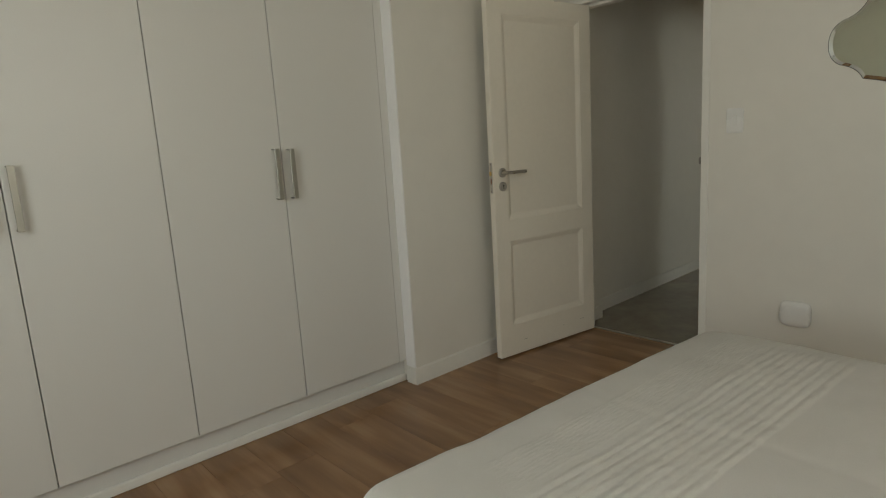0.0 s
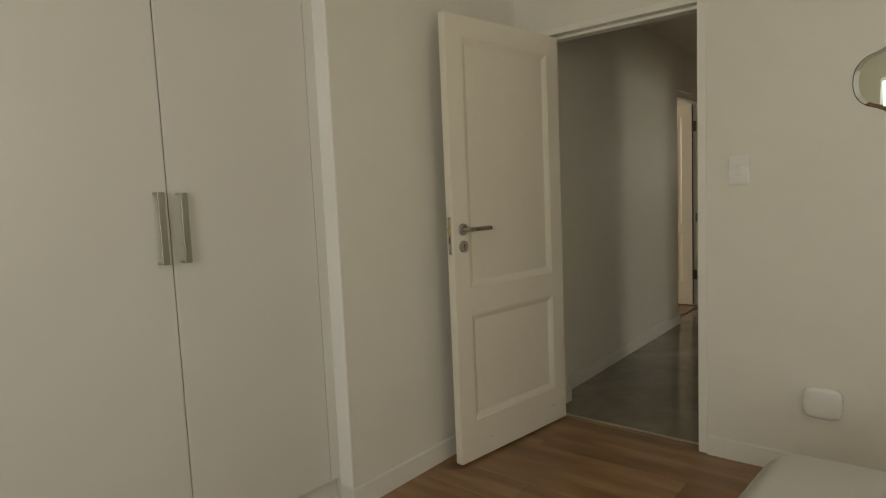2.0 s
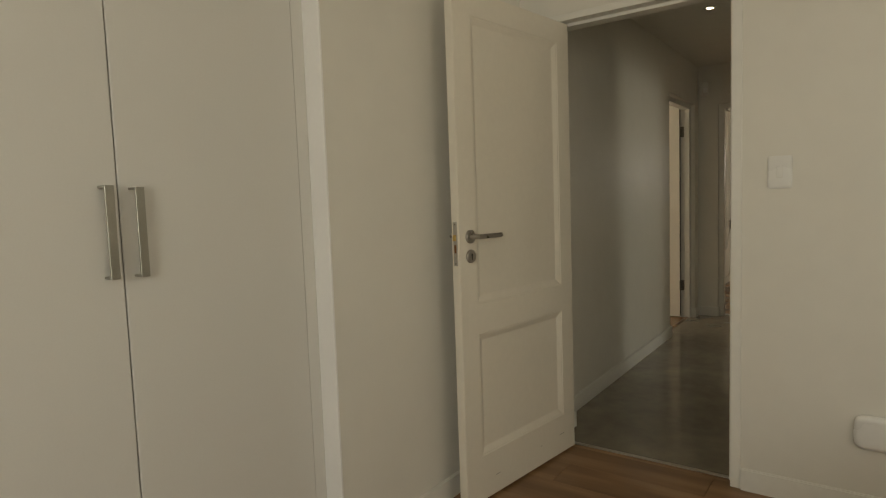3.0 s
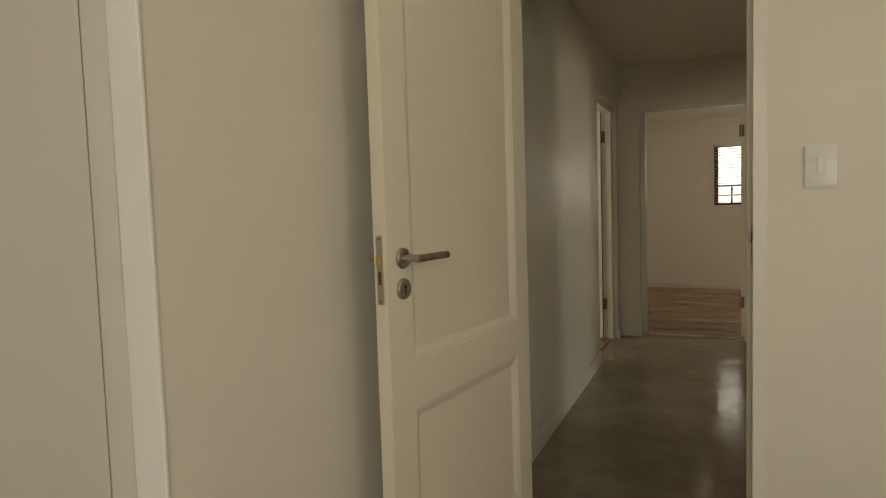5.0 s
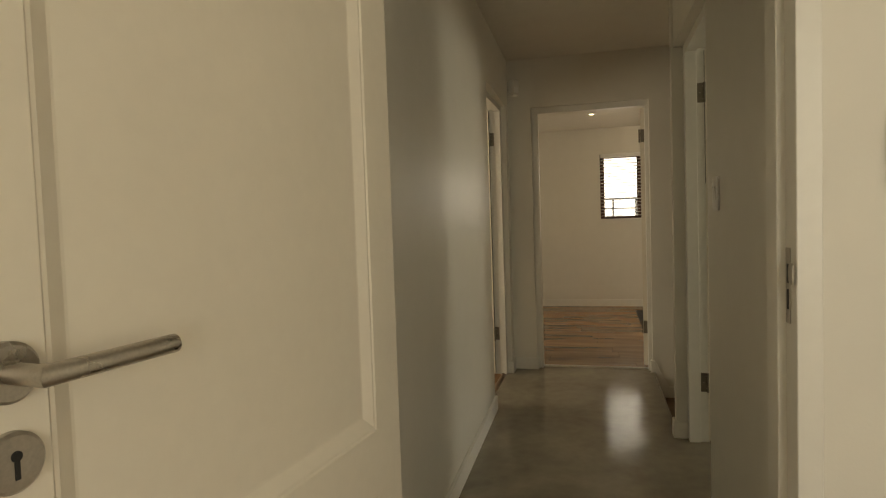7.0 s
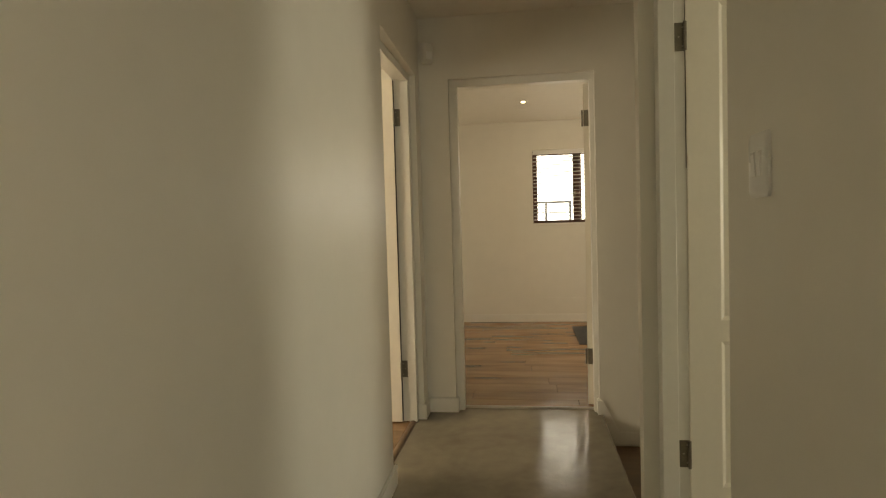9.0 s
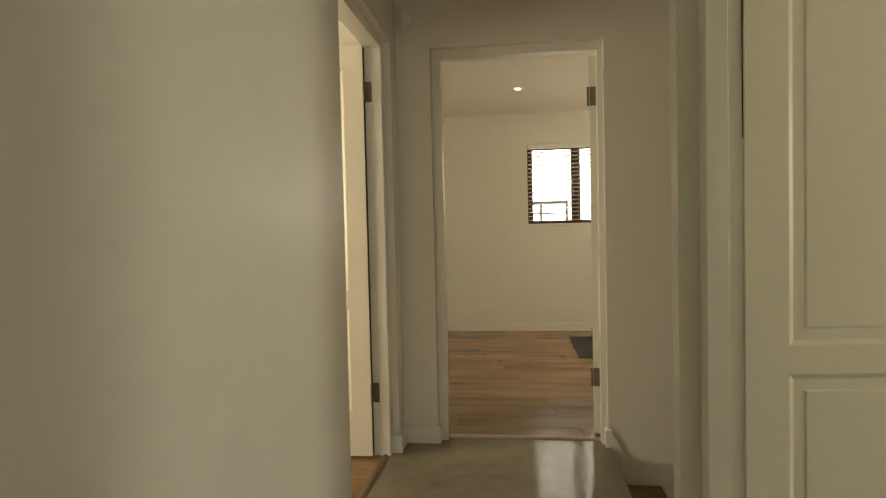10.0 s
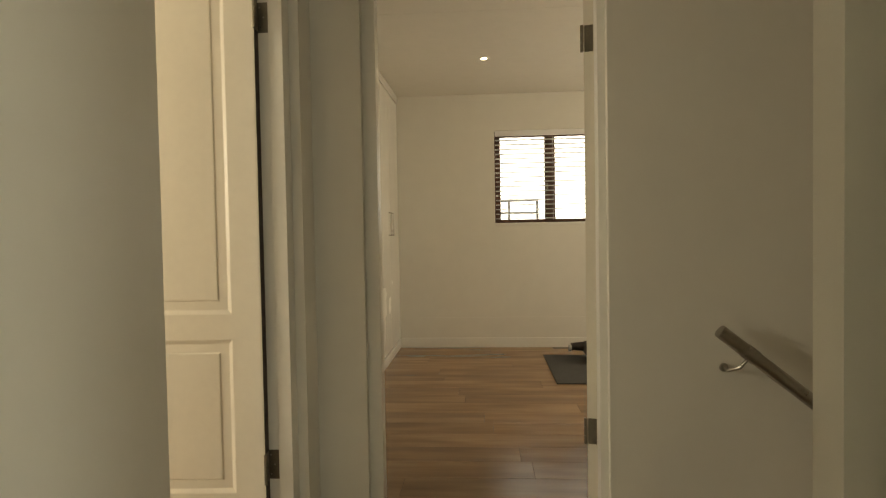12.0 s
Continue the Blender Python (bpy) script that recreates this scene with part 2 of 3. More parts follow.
H_HALL, H_BED, H_FAR = 2.46, 2.50, 2.37
# bedroom
structure("wall_bedroom_door", boxes((3.82, -0.27, 0, 4.10, 2.405, TOP), (3.82, 3.275, 0, 4.10, 4.1, TOP), (3.82, 2.405, HEAD, 4.10, 3.275, TOP)), WALL, "smooth white painted thick wall with a doorway to the hall", "wall")
structure("wall_bedroom_north", boxes((2.51, 3.389, 0, 3.82, 4.1, TOP)), WALL, "smooth white painted wall between wardrobe and doorway", "wall")
structure("wall_bedroom_back", boxes((-0.95, 4.1, 0, 4.10, 4.25, TOP)), WALL, "plain white wall behind the built-in wardrobe", "wall")
# unseen wall, its opening is cut only for the fill lamp
structure("wall_bedroom_south", boxes((-0.95, -0.27, 0, 1.08, -0.12, TOP), (2.32, -0.27, 0, 3.82, -0.12, TOP), (1.08, -0.27, 0, 2.32, -0.12, 1.12), (1.08, -0.27, 2.38, 2.32, -0.12, TOP)), WALL, "plain white wall behind the head of the bed", "wall")
structure("wall_bedroom_window", boxes((-0.95, -0.12, 0, -0.75, 0.55, TOP), (-0.95, 2.09, 0, -0.75, 4.1, TOP), (-0.95, 0.55, 0, -0.75, 2.09, 1.0), (-0.95, 0.55, 2.2, -0.75, 2.09, TOP)), WALL, "plain white wall with the bedroom window opening", "wall")
structure("ceiling_bedroom", boxes((-0.95, -0.27, H_BED, 3.82, 4.1, H_BED + 0.1)), CEIL, "flat white painted bedroom ceiling", "ceiling")
# added thin strip, its pale colour carries the light on the wall end
structure("trim_wall_end", boxes((2.502, 3.384, 0.092, 2.5098, 3.461, 2.499), bevel=0.0015), STRIP, "thin strip whitened for the window light on the wall end", "trim")
# hall


def skew_boxes(x0, x1, y0, y1, rows):
    """Boxes whose front (low y) face runs from y0 at x0 to y1 at x1."""
    bm = boxes(*rows)
    low = min(v.co.y for v in bm.verts)
    for v in bm.verts:
        if v.co.y < low + 1e-4:
            v.co.y = y0 + (y1 - y0) * (v.co.x - x0) / (x1 - x0)
    return bm


structure("wall_hall_left", skew_boxes(4.10, 7.51, 3.362, 3.428, ((4.10, 3.36, 0, 6.43, 3.532, TOP), (6.43, 3.36, HEAD, 7.365, 3.532, TOP), (7.365, 3.36, 0, 7.51, 3.532, TOP))), SATIN, "satin white hall wall with a side doorway", "wall")
structure("wall_hall_right", boxes((4.10, 2.20, 0, 5.165, 2.352, TOP), (5.165, 2.20, HEAD, 6.11, 2.352, TOP)), SATIN, "satin white hall wall beside a side doorway", "wall")
structure("wall_stair_side", boxes((6.11, -0.9, -2.2, 6.18, 2.363, TOP)), WALL, "white wall end between side doorway and stairs", "wall")
structure("wall_hall_end", boxes((7.51, 3.245, 0, 7.64, 4.25, TOP), (7.51, 2.362, HEAD, 7.64, 3.245, TOP), (7.51, -0.9, -2.2, 7.64, 2.362, TOP)), WALL, "white hall end wall with a doorway, running on down the stairs", "wall")
structure("ceiling_hall", boxes((4.10, 2.20, H_HALL, 7.51, 3.532, H_HALL + 0.12), (6.18, -0.9, H_HALL, 7.51, 2.20, H_HALL + 0.12)), CEIL, "flat white painted hall ceiling", "ceiling")
# side rooms, closed round
structure("wall_side_room", boxes((4.10, -2.8, 0, 4.74, -2.6, TOP), (5.98, -2.8, 0, 6.11, -2.6, TOP), (4.74, -2.8, 0, 5.98, -2.6, 0.9), (4.74, -2.8, 2.1, 5.98, -2.6, TOP), (3.95, -2.8, 0, 4.10, -0.27, TOP), (6.11, -2.8, 0, 6.18, -0.9, TOP)), WALL, "plain white wall of the side room with its window opening", "wall")
structure("floor_side_room", boxes((4.10, -2.6, -0.1, 6.11, 2.24, -0.002)), SCREED, "grey cement floor of the side room", "floor")
structure("ceiling_side_room", boxes((4.10, -2.6, H_HALL, 6.11, 2.20, H_HALL + 0.1)), CEIL, "flat white ceiling of the side room", "ceiling")
structure("wall_left_room", boxes((4.10, 6.35, 0, 5.4, 6.5, TOP), (6.6, 6.35, 0, 7.51, 6.5, TOP), (5.4, 6.35, 0, 6.6, 6.5, 0.95), (5.4, 6.35, 2.05, 6.6, 6.5, TOP), (3.95, 4.25, 0, 4.10, 6.5, TOP), (7.51, 4.25, 0, 7.64, 6.5, TOP)), WALL, "plain white walls of the room beside the hall", "wall")
structure("ceiling_left_room", boxes((4.10, 3.532, H_HALL, 7.51, 6.35, H_HALL + 0.1)), CEIL, "flat white ceiling of the room beside the hall", "ceiling")
# far room
structure("wall_far_room_window", boxes((10.975, -0.3, 0.283, 11.20, 1.66, TOP), (10.975, 2.70, 0.283, 11.20, 4.25, TOP), (10.975, 1.66, 0.283, 11.20, 2.70, 1.165), (10.972, -0.3, 0, 11.20, 4.25, 0.283), (10.975, 1.66, 2.03, 11.20, 2.70, TOP)), WALL, "white painted wall with a blinded window", "wall")
structure("wall_far_room_north", boxes((7.64, 4.10, 0, 10.975, 4.25, TOP)), WALL, "plain white wall behind the built-in cupboards", "wall")
structure("wall_far_room_south", boxes((7.64, -0.3, 0, 8.7, -0.1, TOP), (9.9, -0.3, 0, 10.975, -0.1, TOP), (8.7, -0.3, 0, 9.9, -0.1, 0.95), (8.7, -0.3, 2.05, 9.9, -0.1, TOP)), WALL, "plain white wall with an assumed opening for a fill lamp", "wall")
structure("ceiling_far_room", boxes((7.64, -0.1, H_FAR, 8.838, 4.1, H_FAR + 0.1), (8.842, -0.1, H_FAR, 10.975, 4.1, H_FAR + 0.1)), CEIL, "white ceiling boards with a fine joint", "ceiling")
# floors
structure("floor_hall", boxes((3.895, 2.35, -0.12, 7.51, 3.475, 0), (3.895, 2.24, -0.12, 6.11, 2.35, -0.0), (7.51, 2.363, -0.12, 7.60, 3.244, 0)), SCREED, "polished grey-brown cement screed floor", "floor")
structure("subfloor_bedroom", boxes((-0.95, -0.27, -0.12, 3.893, 4.1, -0.012)), DARKGAP, "dark underlay beneath the bedroom boards", "floor")
structure("subfloor_left_room", boxes((4.10, 3.49, -0.12, 7.51, 6.5, -0.012)), DARKGAP, "dark underlay beneath the side room boards", "floor")
structure("subfloor_far_room", boxes((7.60, -0.3, -0.12, 11.2, 4.25, -0.012)), DARKGAP, "dark underlay beneath the far room boards", "floor")


# ---- baseboards ----
def baseboard(name, x0, y0, x1, y1, z0=0.0, h=0.092):
    """A painted skirting board with an eased top edge."""
    bm = bmesh.new()
    add_box(bm, x0, y0, z0, x1, y1, z0 + h)
    top = [e for e in bm.edges if all(v.co.z > z0 + h - 1e-5 for v in e.verts)]
    bmesh.ops.bevel(bm, geom=top, offset=0.005, segments=2, affect="EDGES")
    return structure(name, bm, TRIM, "white painted skirting board with a rounded top", "baseboard")


B = 0.015
baseboard("baseboard_bedroom_1", 2.51 - B, 3.389 - B, 3.82, 3.389)
baseboard("baseboard_bedroom_2", 2.51 - B, 3.389, 2.51, 3.452)
baseboard("baseboard_bedroom_3", 3.82 - B, -0.12, 3.82, 2.402)
baseboard("baseboard_hall_1", 3.94, 3.275 - B, 4.10 + B, 3.275)
baseboard("baseboard_hall_2", 4.10, 3.275, 4.10 + B, 3.362 - B)
base3 = baseboard("baseboard_hall_3", 4.10, 3.362 - B, 6.43 + B, 3.362)
for v in base3.data.vertices:
    v.co.y += 0.01935 * (v.co.x - 4.10)
baseboard("baseboard_hall_4", 6.43, 3.408, 6.43 + B, 3.46)
base5 = baseboard("baseboard_hall_5", 7.365 - B, 3.425 - B, 7.51 - B, 3.425)
baseboard("baseboard_hall_6", 7.365 - B, 3.425, 7.365, 3.46)
baseboard("baseboard_hall_7", 7.51 - B, 3.245 - B, 7.51, 3.425)
baseboard("baseboard_hall_8", 7.51, 3.245 - B, 7.545, 3.245)
baseboard("baseboard_hall_9", 7.51 - B, 2.351, 7.51, 2.362 + B)
baseboard("baseboard_hall_10", 7.51, 2.362, 7.545, 2.362 + B)
baseboard("baseboard_hall_11", 4.10, 2.352, 5.165 + B, 2.352 + B)
baseboard("baseboard_hall_12", 5.165, 2.29, 5.165 + B, 2.352)
baseboard("baseboard_hall_13", 6.11 - B, 2.31, 6.11, 2.363 + B)
baseboard("baseboard_hall_14", 6.11, 2.363, 6.18, 2.363 + B)
baseboard("baseboard_stairs_1", 7.51 - B, 2.06, 7.51, 2.25, -0.19, 0.085)
bm = bmesh.new()
ends = [[bm.verts.new((x, y, z)) for y, z in ((2.351, 0.092), (2.351, -0.19), (2.25, -0.19), (2.25, -0.105))] for x in (7.51 - B, 7.51)]
bm.faces.new(ends[0])
bm.faces.new(ends[1][::-1])
for k in range(4):
    bm.faces.new((ends[0][k], ends[1][k], ends[1][(k + 1) % 4], ends[0][(k + 1) % 4]))
structure("baseboard_stairs_2", bm, TRIM, "white painted skirting sloping down to the first stair", "baseboard")
baseboard("baseboard_far_room_1", 10.975 - B, -0.1, 10.975, 3.605)
baseboard("baseboard_far_room_2", 7.64, -0.1, 7.64 + B, 2.35)

# ---- stairs ----
stairs = thing("staircase", pose(6.18, 2.35, 0), "brown timber staircase going down beside the hall", "stairs")
for i in range(9):
    z = -0.19 * (i + 1)
    y = -0.235 * i
    box_part("tread", STAIRW, stairs, (0.0, y - 0.245, z - 0.03, 1.315, y, z), bevel=0.004)
    box_part("riser", TRIM, stairs, (0.0, y - 0.012, z + 0.0005, 1.315, y, z + 0.159), bevel=0.0)
structure("floor_stairs", boxes((6.18, -0.9, -2.2, 7.51, 2.35, -1.98)), STAIRW, "dim brown floor at the foot of the stairs", "floor")
# unseen wall with an opening made for the stair fill lamp
structure("wall_stairs_foot", boxes((6.11, -1.05, -2.2, 6.44, -0.9, TOP), (7.26, -1.05, -2.2, 7.64, -0.9, TOP), (6.44, -1.05, -2.2, 7.26, -0.9, -1.36), (6.44, -1.05, -0.44, 7.26, -0.9, TOP)), WALL, "plain white wall closing the stairwell", "wall")
structure("slab_hall_edge", boxes((6.18, 2.352, -2.0, 7.51, 2.46, -0.12)), WALL, "white wall under the hall floor beside the stairs", "wall")


# ---- doors ----
def rings_panel(bm, x0, z0, x1, z1, face, out, steps):
    """Nested rectangles stepping in from the panel's edge; face is the y of the leaf's face, out the sign of its outside."""
    prev = None
    for inset, depth in steps:
        y = face - out * depth
        ring = [bm.verts.new((x, y, z)) for x, z in ((x0 + inset, z0 + inset), (x1 - inset, z0 + inset), (x1 - inset, z1 - inset), (x0 + inset, z1 - inset))]
        if prev:
            for k in range(4):
                bm.faces.new((prev[k], prev[(k + 1) % 4], ring[(k + 1) % 4], ring[k]))
        prev = ring
    bm.faces.new(prev)


FLAT = ((0, 0), (0.003, 0.0022), (0.008, 0.0026), (0.029, 0.0122), (0.033, 0.0128))
RAISED = ((0, 0), (0.003, 0.001), (0.014, 0.0075), (0.017, 0.008), (0.044, 0.0074), (0.048, 0.0045), (0.052, 0.0040))
W, T, LZ0, LZ1 = 0.813, 0.040, 0.012, 2.040
RAILS = ((LZ0, 0.195), (0.70, 0.822), (1.945, LZ1))


def lever_set(leaf, x, way, face, out):
    """Lever, its rose and the keyhole plate on one face of a leaf. way: the lever's direction along the leaf."""
    rose_bm = bmesh.new()
    add_cyl(rose_bm, (x, face, 1.095), (x, face + out * 0.007, 1.095), 0.0265, 0.0265, 32)
    add_cyl(rose_bm, (x, face + out * 0.007, 1.095), (x, face + out * 0.010, 1.095), 0.0265, 0.0235, 32)
    part("rose", rose_bm, STEEL, leaf, "brushed steel round handle rose", True)
    lever_bm = bmesh.new()
    add_tube(lever_bm, ((x, face + out * 0.008, 1.095), (x, face + out * 0.050, 1.095), (x + way * 0.135, face + out * 0.050, 1.095)), 0.0095, 18)
    part("lever_handle", lever_bm, STEEL, leaf, "brushed steel mitred lever handle", True)
    key_bm = bmesh.new()
    add_cyl(key_bm, (x, face, 1.018), (x, face + out * 0.006, 1.018), 0.0265, 0.0265, 32)
    add_cyl(key_bm, (x, face + out * 0.006, 1.018), (x, face + out * 0.009, 1.018), 0.0265, 0.0235, 32)
    plate = part("keyhole_plate", key_bm, STEEL, leaf, "brushed steel round keyhole plate", True)
    hole = bmesh.new()
    add_cyl(hole, (x, face + out * 0.0085, 1.024), (x, face + out * 0.0098, 1.024), 0.0048, None, 14)
    add_box(hole, x - 0.0022, face + out * 0.0085, 1.004, x + 0.0022, face + out * 0.0098, 1.022)
    part("keyhole", hole, DARKGAP, plate, "dark keyhole")


def door_leaf(name, m, label, hinge_left=True, steps=FLAT, lock=True, rails=RAILS, stile=0.098):
    """A two-panel leaf: local x from the hinge edge (0) to the lock edge (W), y from 0 to T, z up."""
    door = thing(name, m, label, "door")
    frame_bm = bmesh.new()
    for x0, x1 in ((0, stile), (W - stile, W)):
        add_box(frame_bm, x0, 0, LZ0, x1, T, LZ1)
    for z0, z1 in rails:
        add_box(frame_bm, stile, 0, z0, W - stile, T, z1)
    edges = [e for e in frame_bm.edges if all(abs(v.co.x) < 1e-6 or abs(v.co.x - W) < 1e-6 for v in e.verts) and abs(e.verts[0].co.z - e.verts[1].co.z) > 1]
    bmesh.ops.bevel(frame_bm, geom=edges, offset=0.002, segments=2, affect="EDGES")
    leaf = part("door_leaf", frame_bm, DOORP, door)
    for (_, z0), (z1, _) in zip(rails, rails[1:]):
        bm = bmesh.new()
        rings_panel(bm, stile, z0, W - stile, z1, 0.0, -1, steps)
        rings_panel(bm, stile, z0, W - stile, z1, T, 1, steps)
        part("panel", bm, DOORP, leaf)
    for z in (0.32, 1.825):
        bm = bmesh.new()
        add_box(bm, -0.0025, 0.004, z - 0.05, -0.0005, T - 0.004, z + 0.05, 0.0006)
        side = -0.006 if hinge_left else T + 0.006
        for k in range(3):
            add_cyl(bm, (-0.004, side, z - 0.05 + 0.034 * k), (-0.004, side, z - 0.05 + 0.034 * k + 0.032), 0.0062, None, 12)
        part("hinge", bm, HINGE, leaf, "worn steel butt hinge", True)
    if lock:
        lever_set(leaf, W - 0.062, -1, 0.0, -1)
        lever_set(leaf, W - 0.062, -1, T, 1)
        bm = bmesh.new()
        add_box(bm, W + 0.0003, 0.010, 0.985, W + 0.0025, 0.030, 1.155, 0.0008)
        plate = part("lock_plate", bm, STEEL, leaf, "steel mortice lock face plate")
        bm = bmesh.new()
        add_box(bm, W + 0.0025, 0.013, 1.082, W + 0.010, 0.027, 1.106, 0.002)
        part("latch", bm, BRASS, plate, "brass latch bolt")
        bm = bmesh.new()
        add_box(bm, W + 0.0025, 0.0155, 1.035, W + 0.0034, 0.0245, 1.066)
        part("bolt", bm, RUSTB, plate, "brass dead bolt end")
        bm = bmesh.new()
        for z in (0.994, 1.146):
            add_cyl(bm, (W + 0.002, 0.020, z), (W + 0.0034, 0.020, z), 0.0034, None, 12)
        part("screw", bm, HINGE, plate)
    return door


# bedroom leaf stands open; its lock edge is towards the wardrobe
a = radians(6.9)
door_leaf("bedroom_door", Matrix.Translation((3.856, 3.157, 0)) @ Matrix.Rotation(math.pi - a, 4, "Z") @ Matrix.Diagonal((1, -1, 1, 1)), "cream two-panel door standing open with steel lever handles", hinge_left=False)
bed_leaf = next(o for o in bpy.data.objects["bedroom_door"].children if o.name.startswith("door_leaf"))
for x, z, ln in ((0.10, 0.103, 0.035), (0.285, 0.098, 0.012), (0.60, 0.088, 0.03)):
    part("scuff_mark", boxes((x, -0.0006, z, x + ln, 0.0004, z + 0.0022)), SCUFF, bed_leaf, "faint grey scuff")
door_leaf("side_room_door", Matrix.Translation((6.052, 2.210, 0)) @ Matrix.Rotation(radians(-84), 4, "Z") @ Matrix.Diagonal((1, 1, 1, 1)), "cream two-panel door opened into the side room", steps=RAISED, rails=((LZ0, 0.195), (0.733, 0.808), (1.945, LZ1)), stile=0.115)
door_leaf("left_room_door", Matrix.Translation((7.308, 3.545, 0)) @ Matrix.Rotation(radians(93), 4, "Z") @ Matrix.Diagonal((1, 1, 1, 1)), "cream two-panel door opened into the room beside the hall", hinge_left=False, steps=RAISED, rails=((LZ0, 0.24), (0.757, 0.840), (1.93, LZ1)))
# dark strips on the leaves stand in for the shaded hinge gaps
for name, y0, y1, z0 in (("left_room_door", 0.002, T - 0.002, LZ0), ("side_room_door", 0.004, 0.030, 1.36)):
    leaf = next(o for o in bpy.data.objects[name].children if o.name.startswith("door_leaf"))
    part("hinge_edge", boxes((-0.0014, y0, z0, 0.0006, y1, LZ1 - 0.002)), GAPSHADE, leaf, "dark strip drawn for the shaded gap at the hinge")
door_leaf("far_room_door", Matrix.Translation((7.676, 2.416, 0)) @ Matrix.Rotation(radians(-17), 4, "Z") @ Matrix.Diagonal((1, -1, 1, 1)), "cream two-panel door standing open into the far room", steps=RAISED)


def door_frame(name, m, width, depth, rebate, label, left=0.04, right=0.04, hinges=None):
    """Local x runs across the opening (0 to width), y from the leaf side (0) into the wall (depth). Lining with a door stop."""
    frame_ob = thing(name, m, label, "door frame")
    s, head = 0.014, 2.05
    side_rows = (("jamb", ((0, 0, 0, left, rebate, head), (0, rebate, 0, left + s, depth, head - s))),
                 ("jamb", ((width - right, 0, 0, width, rebate, head), (width - right - s, rebate, 0, width, depth, head - s))),
                 ("head", ((0, 0, head, width, rebate, HEAD), (0, rebate, head - s, width, depth, HEAD))))
    for nm, rows in side_rows:
        box_part(nm, TRIM, frame_ob, *rows, bevel=0.0015)
    if hinges is not None:
        for z in (0.32, 1.825):
            x = left if hinges == 0 else width - right
            way = 1 if hinges == 0 else -1
            bm = bmesh.new()
            add_box(bm, x, 0.002, z - 0.05, x + way * 0.002, 0.040, z + 0.05, 0.0006)
            h = part("hinge_plate", bm, HINGE, frame_ob, "worn steel hinge plate")
            bm = bmesh.new()
            for k in range(3):
                add_cyl(bm, (x + way * 0.0015, 0.013 + 0.013 * (k % 2), z - 0.033 + 0.033 * k), (x + way * 0.0034, 0.013 + 0.013 * (k % 2), z - 0.033 + 0.033 * k), 0.003, None, 10)
            part("screw", bm, STEEL, h)
    return frame_ob


# local y points from the leaf's side into the wall
bed_frame = door_frame("bedroom_door_frame", Matrix.Translation((3.815, 3.275, 0)) @ Matrix.Rotation(radians(-90), 4, "Z") @ Matrix.Diagonal((1, 1, 1, 1)), 0.870, 0.125, 0.058, "white painted timber door frame with a steel strike plate", left=0.053, right=0.039)
door_frame("side_room_door_frame", Matrix.Translation((5.165, 2.206, 0)) @ Matrix.Rotation(0, 4, "Z"), 0.945, 0.10, 0.044, "white painted timber door frame with steel hinges", left=0.05, right=0.05, hinges=1)
door_frame("left_room_door_frame", Matrix.Translation((7.365, 3.552, 0)) @ Matrix.Rotation(radians(180), 4, "Z"), 0.935, 0.092, 0.044, "white painted timber door frame with steel hinges", left=0.05, right=0.05, hinges=0)
door_frame("far_room_door_frame", Matrix.Translation((7.655, 2.362, 0)) @ Matrix.Rotation(radians(90), 4, "Z"), 0.883, 0.11, 0.044, "white painted timber door frame with steel hinges", left=0.014, right=0.036)

# strike plate on the bedroom jamb
bm = boxes((0.8287, 0.030, 1.015, 0.831, 0.052, 1.145), bevel=0.0008)
strike = part("strike_plate", bm, STEEL, bed_frame, "steel strike plate with a bent lip")
part("strike_hole", boxes((0.8279, 0.034, 1.085, 0.8288, 0.043, 1.118), (0.8279, 0.034, 1.040, 0.8288, 0.043, 1.074)), DARKGAP, strike)
bm = bmesh.new()
add_tube(bm, ((0.8297, 0.034, 1.102), (0.8287, 0.012, 1.102), (0.8240, -0.006, 1.102)), 0.002, 8)
for v in bm.verts:
    v.co.z = 1.102 + (v.co.z - 1.102) * 9
part("strike_lip", bm, STEEL, strike)

# thresholds
structure("threshold_bedroom", boxes((3.884, 2.445, 0, 3.906, 3.215, 0.005), bevel=0.0015), ALU, "pale thin strip where boards meet cement", "threshold")
bm = bmesh.new()
add_cyl(bm, (7.61, 2.378, -0.012), (7.61, 3.21, -0.012), 0.024, None, 32)
structure("threshold_far_room", bm, ALU, "rounded aluminium floor strip in the doorway", "threshold", True)
bm = bmesh.new()
add_cyl(bm, (6.515, 3.485, -0.014), (7.325, 3.485, -0.014), 0.024, None, 32)
structure("threshold_left_room", bm, STAIRW, "rounded brown floor strip in the doorway", "threshold", True)


# ---- bedroom things ----
def bow_handle(parent, x, z0, z1, face, w=0.022, d=0.036, t=0.006):
    rows = ((x - w / 2, face - d, z0, x + w / 2, face - d + t, z1), (x - w / 2, face - d + t, z0, x + w / 2, face, z0 + t), (x - w / 2, face - d + t, z1 - t, x + w / 2, face, z1))
    return box_part("handle", HANDLEM, parent, *rows, bevel=0.001, label="flat brushed steel bow handle")


ward = thing("built_in_wardrobe", pose(0, 3.458, 0), "floor-to-ceiling white built-in wardrobe with steel bow handles", "wardrobe")
box_part("carcass", MELA, ward, (-0.745, 0.060, 0.115, 2.505, 0.6, 2.44), bevel=0.0)
box_part("plinth", MELA, ward, (-0.745, 0.034, 0.0, 2.5085, 0.055, 0.113), bevel=0.0015)
box_part("floor_trim", TRIM, ward, (-0.745, 0.016, 0.0, 2.5085, 0.0335, 0.040), bevel=0.004)
box_part("filler_strip", MELA, ward, (2.457, 0.004, 0.122, 2.508, 0.0205, 2.44), bevel=0.001)
